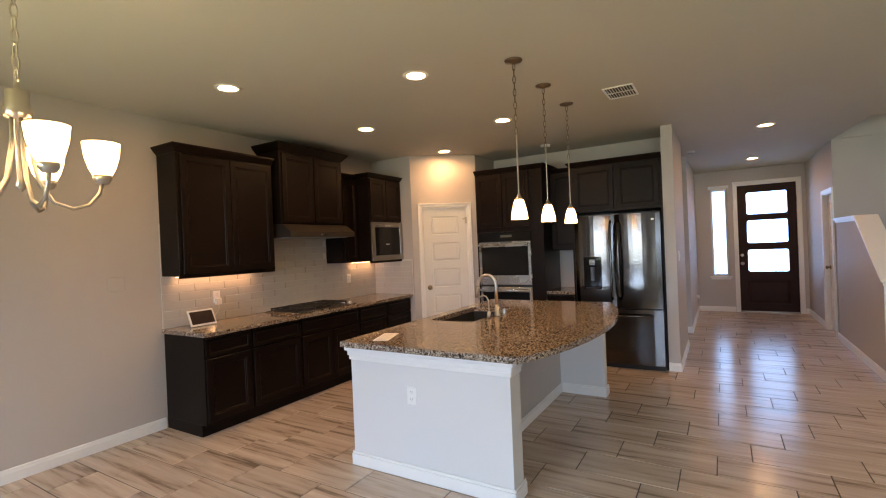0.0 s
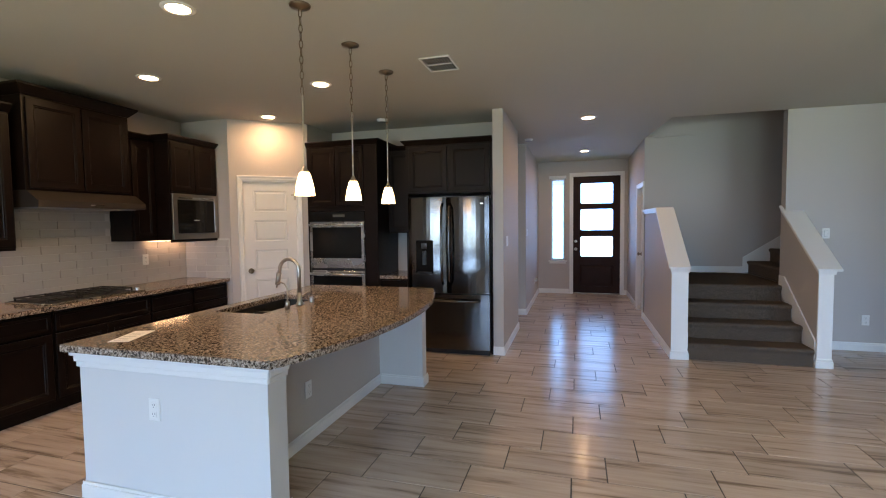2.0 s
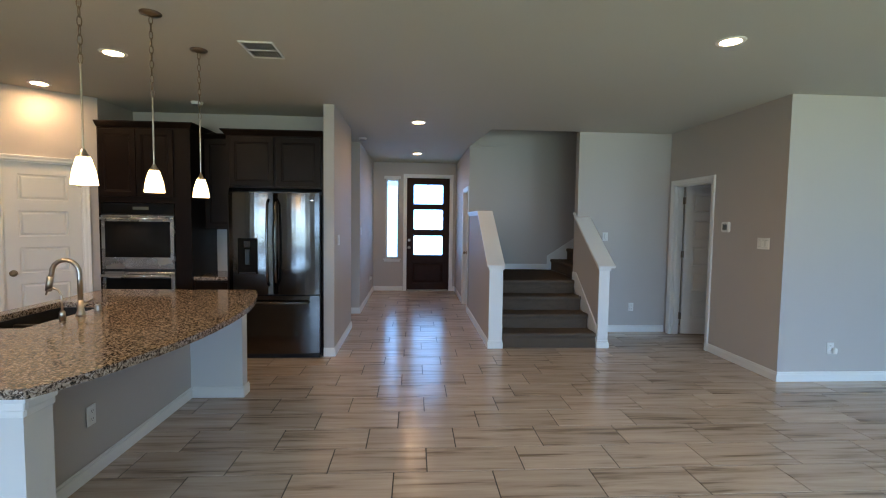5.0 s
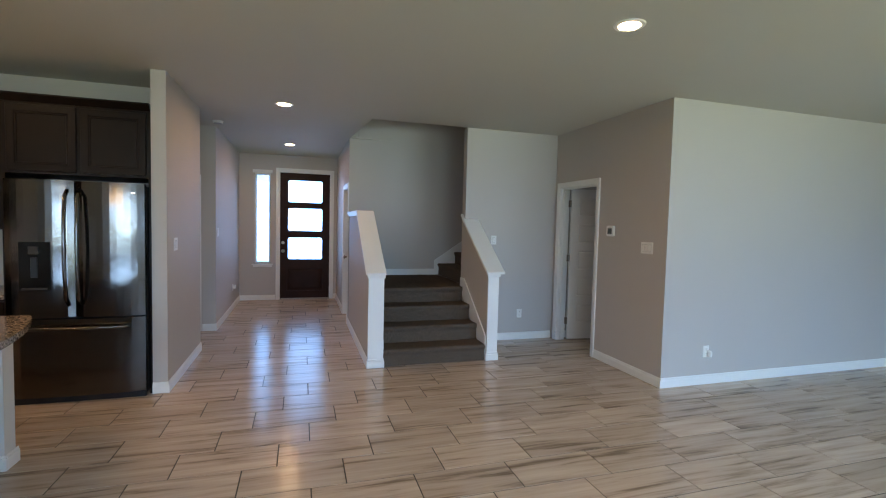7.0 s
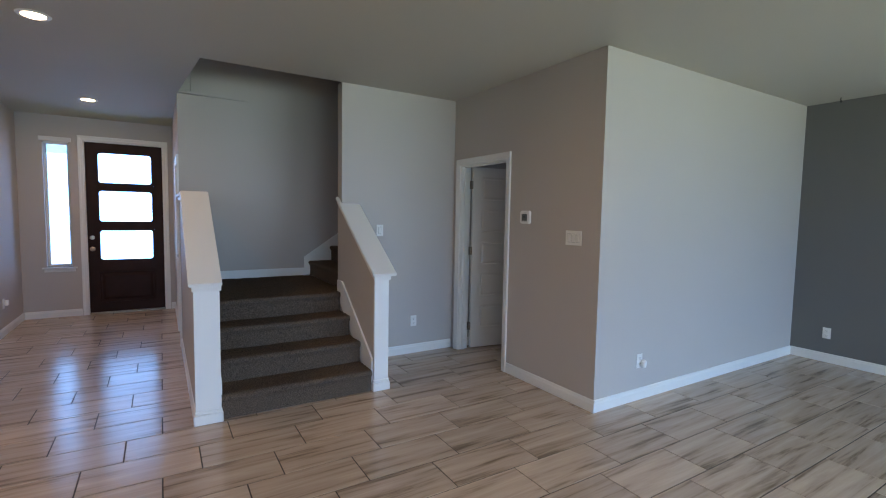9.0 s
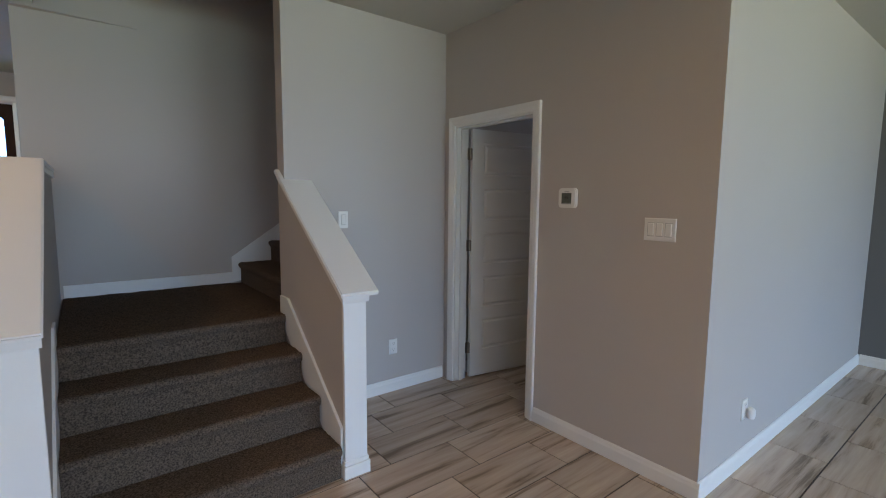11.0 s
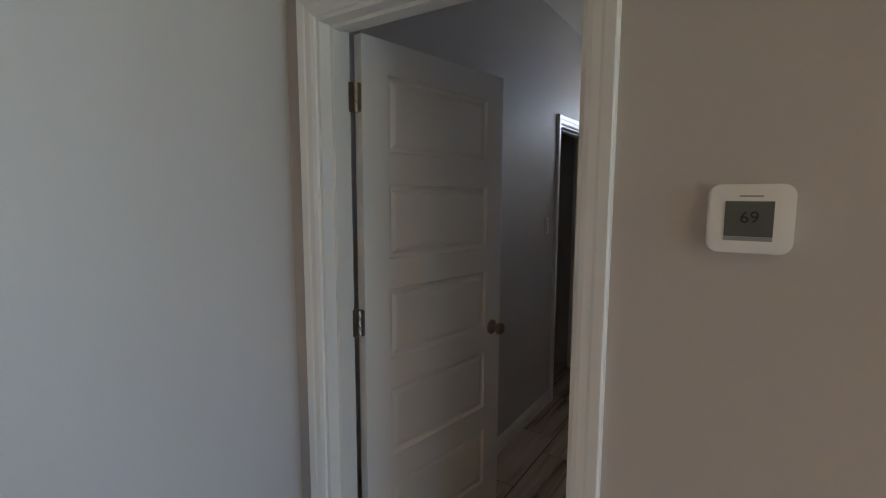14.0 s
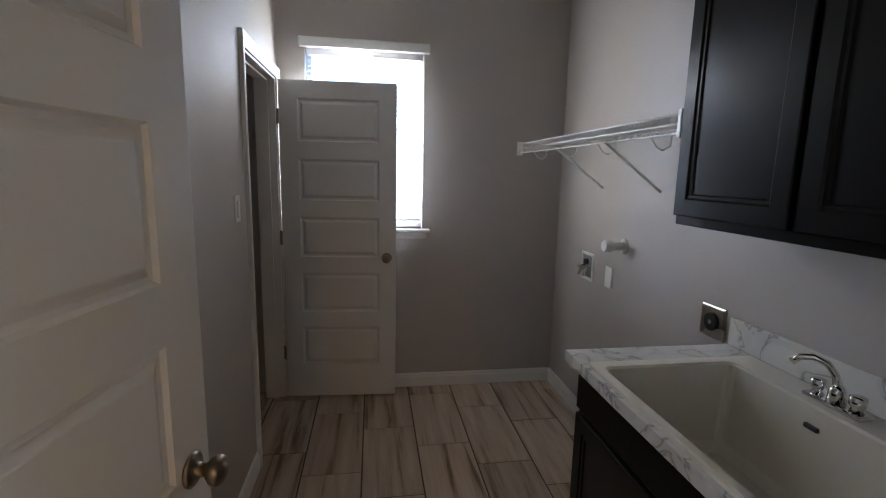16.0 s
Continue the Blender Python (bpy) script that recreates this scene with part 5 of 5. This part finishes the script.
for p, q in zip(loops, loops[1:]):
    for k in range(4):
        bm.faces.new((p[k], p[(k + 1) % 4], q[(k + 1) % 4], q[k]))
bm.faces.new(loops[-1])
bmesh.ops.bevel(bm, geom=[e for e in bm.edges if abs(e.verts[0].co.z - e.verts[1].co.z) > 0.004], offset=0.02, segments=3, profile=0.5, affect="EDGES")
part("basin", bm, CREAM, ls)
part("drain", lathe(bmesh.new(), [(0, 0.632), (0.045, 0.632), (0.045, 0.636), (0.03, 0.634), (0, 0.634)], at(5.08, 5.55, 0), 20), CHROME, ls)
part("overflow", B(5.085, 5.125, 5.362, 5.374, 0.855, 0.868, 0.003), BLACK, ls)
lf = thing("laundry_faucet", at(5.10, 5.312, 0.917), "chrome two-handle laundry faucet", "faucet")
part("base", B(-0.078, 0.078, -0.024, 0.024, 0, 0.014, 0.006, 2), CHROME, lf, local=True)
part("body", lathe(bmesh.new(), [(0, 0.016), (0.022, 0.016), (0.018, 0.05), (0.012, 0.06), (0, 0.06)], seg=18), CHROME, lf, smooth=True, local=True)
part("spout", tube(bmesh.new(), [(0, 0, 0.04), (0.006, 0.006, 0.085), (0.020, 0.020, 0.112), (0.042, 0.040, 0.122), (0.062, 0.058, 0.116), (0.074, 0.070, 0.098)], 0.009, 12), CHROME, lf, smooth=True, local=True)
for x in (-0.052, 0.052):
    part("handle", lathe(bmesh.new(), [(0, 0.014), (0.016, 0.014), (0.012, 0.026), (0.018, 0.034), (0.019, 0.054), (0.012, 0.058), (0, 0.058)], at(x, 0, 0), 16), CHROME, lf, smooth=True, local=True)
lu = thing("laundry_wall_cabinet", at(4.9, 5.37, 1.345), "black two-door wall cabinet above the laundry sink", "cabinet")
part("body", B(4.272, 5.535, L0, 5.51, 1.345, 2.26, 0.002), BLACKW, lu)
for x0, x1 in ((5.105, 5.525), (4.685, 5.085), (4.28, 4.665)):
    door_y(lu, 5.51, x0, x1, 1.375, 2.245, n=1, material=BLACKW)

ws = thing("wire_shelf", at(6.4, 5.35, 1.68), "white wire laundry shelf with hanging loops and braces", "shelf")
SXA, SXB, SYF = 5.555, 7.225, 5.51
bm = bmesh.new()
for y, z in ((SYF, 1.695), (SYF, 1.635), (SYF, 1.665), (5.36, 1.695), (5.215, 1.695)):
    tube(bm, [(SXA, y, z), (SXB, y, z)], 0.0032, 6)
part("rail", bm, WPLAST, ws)
bm = bmesh.new()
n = 62
for i in range(n):
    x = SXA + (SXB - SXA) * i / (n - 1)
    tube(bm, [(x, 5.212, 1.699), (x, SYF, 1.699), (x, SYF + 0.002, 1.638)], 0.0016, 5)
part("cross_wires", bm, WPLAST, ws)
for x in (6.62, 6.08):
    part("brace", tube(bmesh.new(), [(x, SYF - 0.01, 1.64), (x, 5.211, 1.43)], 0.006, 6), WPLAST, ws, "white diagonal brace")
for x in (5.72, 6.12, 6.52, 6.95):
    part("hanger_loop", tube(bmesh.new(), [(x, SYF, 1.635), (x + 0.004, SYF - 0.03, 1.60), (x + 0.004, SYF - 0.055, 1.59), (x, SYF - 0.08, 1.605), (x, SYF - 0.085, 1.64)], 0.0028, 6), WPLAST, ws)
part("end_bracket", B(SXB, 7.2325, 5.49, 5.53, 1.62, 1.71, 0.002), WPLAST, ws)
part("end_bracket", B(5.536, 5.555, 5.495, 5.525, 1.62, 1.71, 0.002), WPLAST, ws)

wb = thing("washer_box", at(6.74, 5.206, 0.96), "white recessed washer supply box with chrome valves", "washer box")
part("frame", rings(bmesh.new(), (6.665, 5.2055, 0.875), (1, 0, 0), (0, 0, 1), (0, 1, 0), 0.15, 0.165, [(0, 0), (0, 0.006), (0.012, 0.008), (0.016, 0.002)]), WPLAST, wb)
part("recess", B(6.683, 6.797, 5.2065, 5.2085, 0.893, 1.022), GREYP, wb)
for x in (6.71, 6.77):
    v = part("valve", tube(bmesh.new(), [(x, 5.209, 0.96), (x, 5.235, 0.955), (x, 5.245, 0.90)], 0.010, 8), CHROME, wb, "chrome shutoff valve")
    part("valve_handle", B(x - 0.018, x + 0.018, 5.245, 5.253, 0.945, 0.957, 0.003), CHROME, v)
part("drain_hose", tube(bmesh.new(), [(6.74, 5.209, 0.985), (6.74, 5.225, 0.985)], 0.018, 12), BLACK, wb)
dv = thing("drain_stub", at(6.35, 5.206, 1.14), "short white capped pipe stub on the wall", "pipe")
part("pipe", lathe(bmesh.new(), [(0.022, 0), (0.022, 0.075), (0.030, 0.075), (0.030, 0.11), (0.026, 0.115), (0, 0.115)], at(6.35, 5.206, 1.14, rx=-90), 20), WPLAST, dv)
part("flange", lathe(bmesh.new(), [(0.023, 0), (0.040, 0), (0.038, 0.006), (0.023, 0.008)], at(6.35, 5.206, 1.14, rx=-90), 20), WPLAST, dv)
do = thing("dryer_outlet", at(5.675, 5.206, 0.957), "steel plated dryer outlet with a black socket", "outlet")
part("plate", rings(bmesh.new(), (5.613, 5.2055, 0.895), (1, 0, 0), (0, 0, 1), (0, 1, 0), 0.124, 0.124, [(0, 0), (0, 0.008), (0.006, 0.012)]), STEEL, do)
part("socket", lathe(bmesh.new(), [(0, 0.012), (0.034, 0.012), (0.034, 0.018), (0.030, 0.019), (0, 0.019)], at(5.675, 5.206, 0.957, rx=-90), 22), BLACK, do)
part("pin_slot", B(5.668, 5.682, 5.2245, 5.2265, 0.95, 0.964), GREYP, do)

# ---------------------------------------------------------------- subway tiles, then floor tiles
bs1 = solo("backsplash_west", B(WEST + 0.0005, WEST + 0.006, 2.475, 5.43, 0.873, 1.80), GROUTL, "white subway tile backsplash behind the cooktop", "backsplash", "structure")
bs2 = solo("backsplash_side", B(WEST + 0.006, -3.40, 5.4235, 5.4295, 0.873, 1.345), GROUTL, "white subway tile backsplash beside the pantry", "backsplash", "structure")
TH, TL, TG = 0.0755, 0.30, 0.0035


def subway_mesh(w, axis):
    bm = bmesh.new()
    if axis == "y":
        rings(bm, (0, 0, 0), (0, 1, 0), (0, 0, 1), (1, 0, 0), w, TH - TG, [(0, 0), (0, 0.004), (0.002, 0.0055)])
    else:
        rings(bm, (0, 0, 0), (1, 0, 0), (0, 0, 1), (0, -1, 0), w, TH - TG, [(0, 0), (0, 0.004), (0.002, 0.0055)])
    bmesh.ops.recalc_face_normals(bm, faces=bm.faces[:])
    me = bpy.data.meshes.new("tile")
    bm.to_mesh(me)
    bm.free()
    me.materials.append(SUBWAY)
    return me


SUBCACHE = {}


def subway(parent, axis, a0, a1, z0, z1, fixed, top=lambda a: 99):
    r = 0
    z = z0
    while z < z1 - 0.02:
        a = a0 - (TL / 2 if r % 2 else 0)
        while a < a1 - 0.01:
            s, e = max(a, a0), min(a + TL - TG, a1)
            if e - s > 0.02 and z + TH < top((s + e) / 2) + 0.05:
                key = (round(e - s, 4), axis)
                if key not in SUBCACHE:
                    SUBCACHE[key] = subway_mesh(e - s, axis)
                ob = new("tile", SUBCACHE[key])
                ob.location = (fixed, s, z) if axis == "y" else (s, fixed, z)
                ob.parent = parent
            a += TL
        z += TH
        r += 1


subway(bs1, "y", 2.477, 5.42, 0.875, 1.72, WEST + 0.006, lambda a: 1.72 if 3.5 < a < 4.46 else 1.37)
subway(bs2, "x", WEST + 0.014, -3.405, 0.875, 1.33, 5.4235)

PITCH_Y, PITCH_X, GAP = 0.2975, 0.597, 0.0075
floor_ob = bpy.data.objects["floor"]
tile_bm = bmesh.new()
rings(tile_bm, (0, 0, -0.004), (1, 0, 0), (0, 1, 0), (0, 0, 1), PITCH_X - GAP, PITCH_Y - GAP, [(0, 0), (0, 0.0028), (0.0015, 0.004)])
bmesh.ops.recalc_face_normals(tile_bm, faces=tile_bm.faces[:])
tile_me = bpy.data.meshes.new("tile")
tile_bm.to_mesh(tile_me)
tile_bm.free()
tile_me.materials.append(TILE)


def inside(x, y):
    """Whether a tile whose corner is at x, y is laid whole as a piece of its own, near the line walked."""
    cx, cy = x + 0.3, y + 0.15
    main = -1.1 < cx < 3.9 and 2.2 < cy < 6.2
    hall = 0.1 < cx < 1.3 and 6.2 < cy < 9.0
    return main or hall


verts, faces = [], []
count = 0
for k in range(-19, 27):
    y = 3.572 + PITCH_Y * k
    off = (0.722 + 0.2 * k) % PITCH_X
    for j in range(-8, 14):
        x = off + PITCH_X * j + GAP / 2
        if x > EAST or x + PITCH_X < WEST or y > 10.95 or y + PITCH_Y < SOUTH:
            continue
        if inside(x, y) and count < 300:
            count += 1
            ob = new("tile", tile_me)
            ob.location = (x, y + GAP / 2, 0)
            ob.parent = floor_ob
            continue
        yy = max(y + GAP / 2, SOUTH)
        xr, yt = min(x + PITCH_X - GAP, EAST), min(y + PITCH_Y - GAP / 2, 10.85)
        x = max(x, WEST)
        w, h = xr - x, yt - yy
        if w < 0.01 or h < 0.01:
            continue
        b = len(verts)
        for ins, z in ((0, -0.004), (0, -0.0012), (0.0015, 0.0)):
            verts += [(x + ins, yy + ins, z), (x + w - ins, yy + ins, z), (x + w - ins, yy + h - ins, z), (x + ins, yy + h - ins, z)]
        for l in (0, 4):
            for i in range(4):
                faces.append((b + l + i, b + l + (i + 1) % 4, b + l + 4 + (i + 1) % 4, b + l + 4 + i))
        faces.append((b + 8, b + 9, b + 10, b + 11))
me = bpy.data.meshes.new("floor_tiles")
me.from_pydata(verts, [], faces)
me.materials.append(TILE)
rest = new("floor_tiles", me)
rest.parent = floor_ob
tagged(rest, kind="stuff")
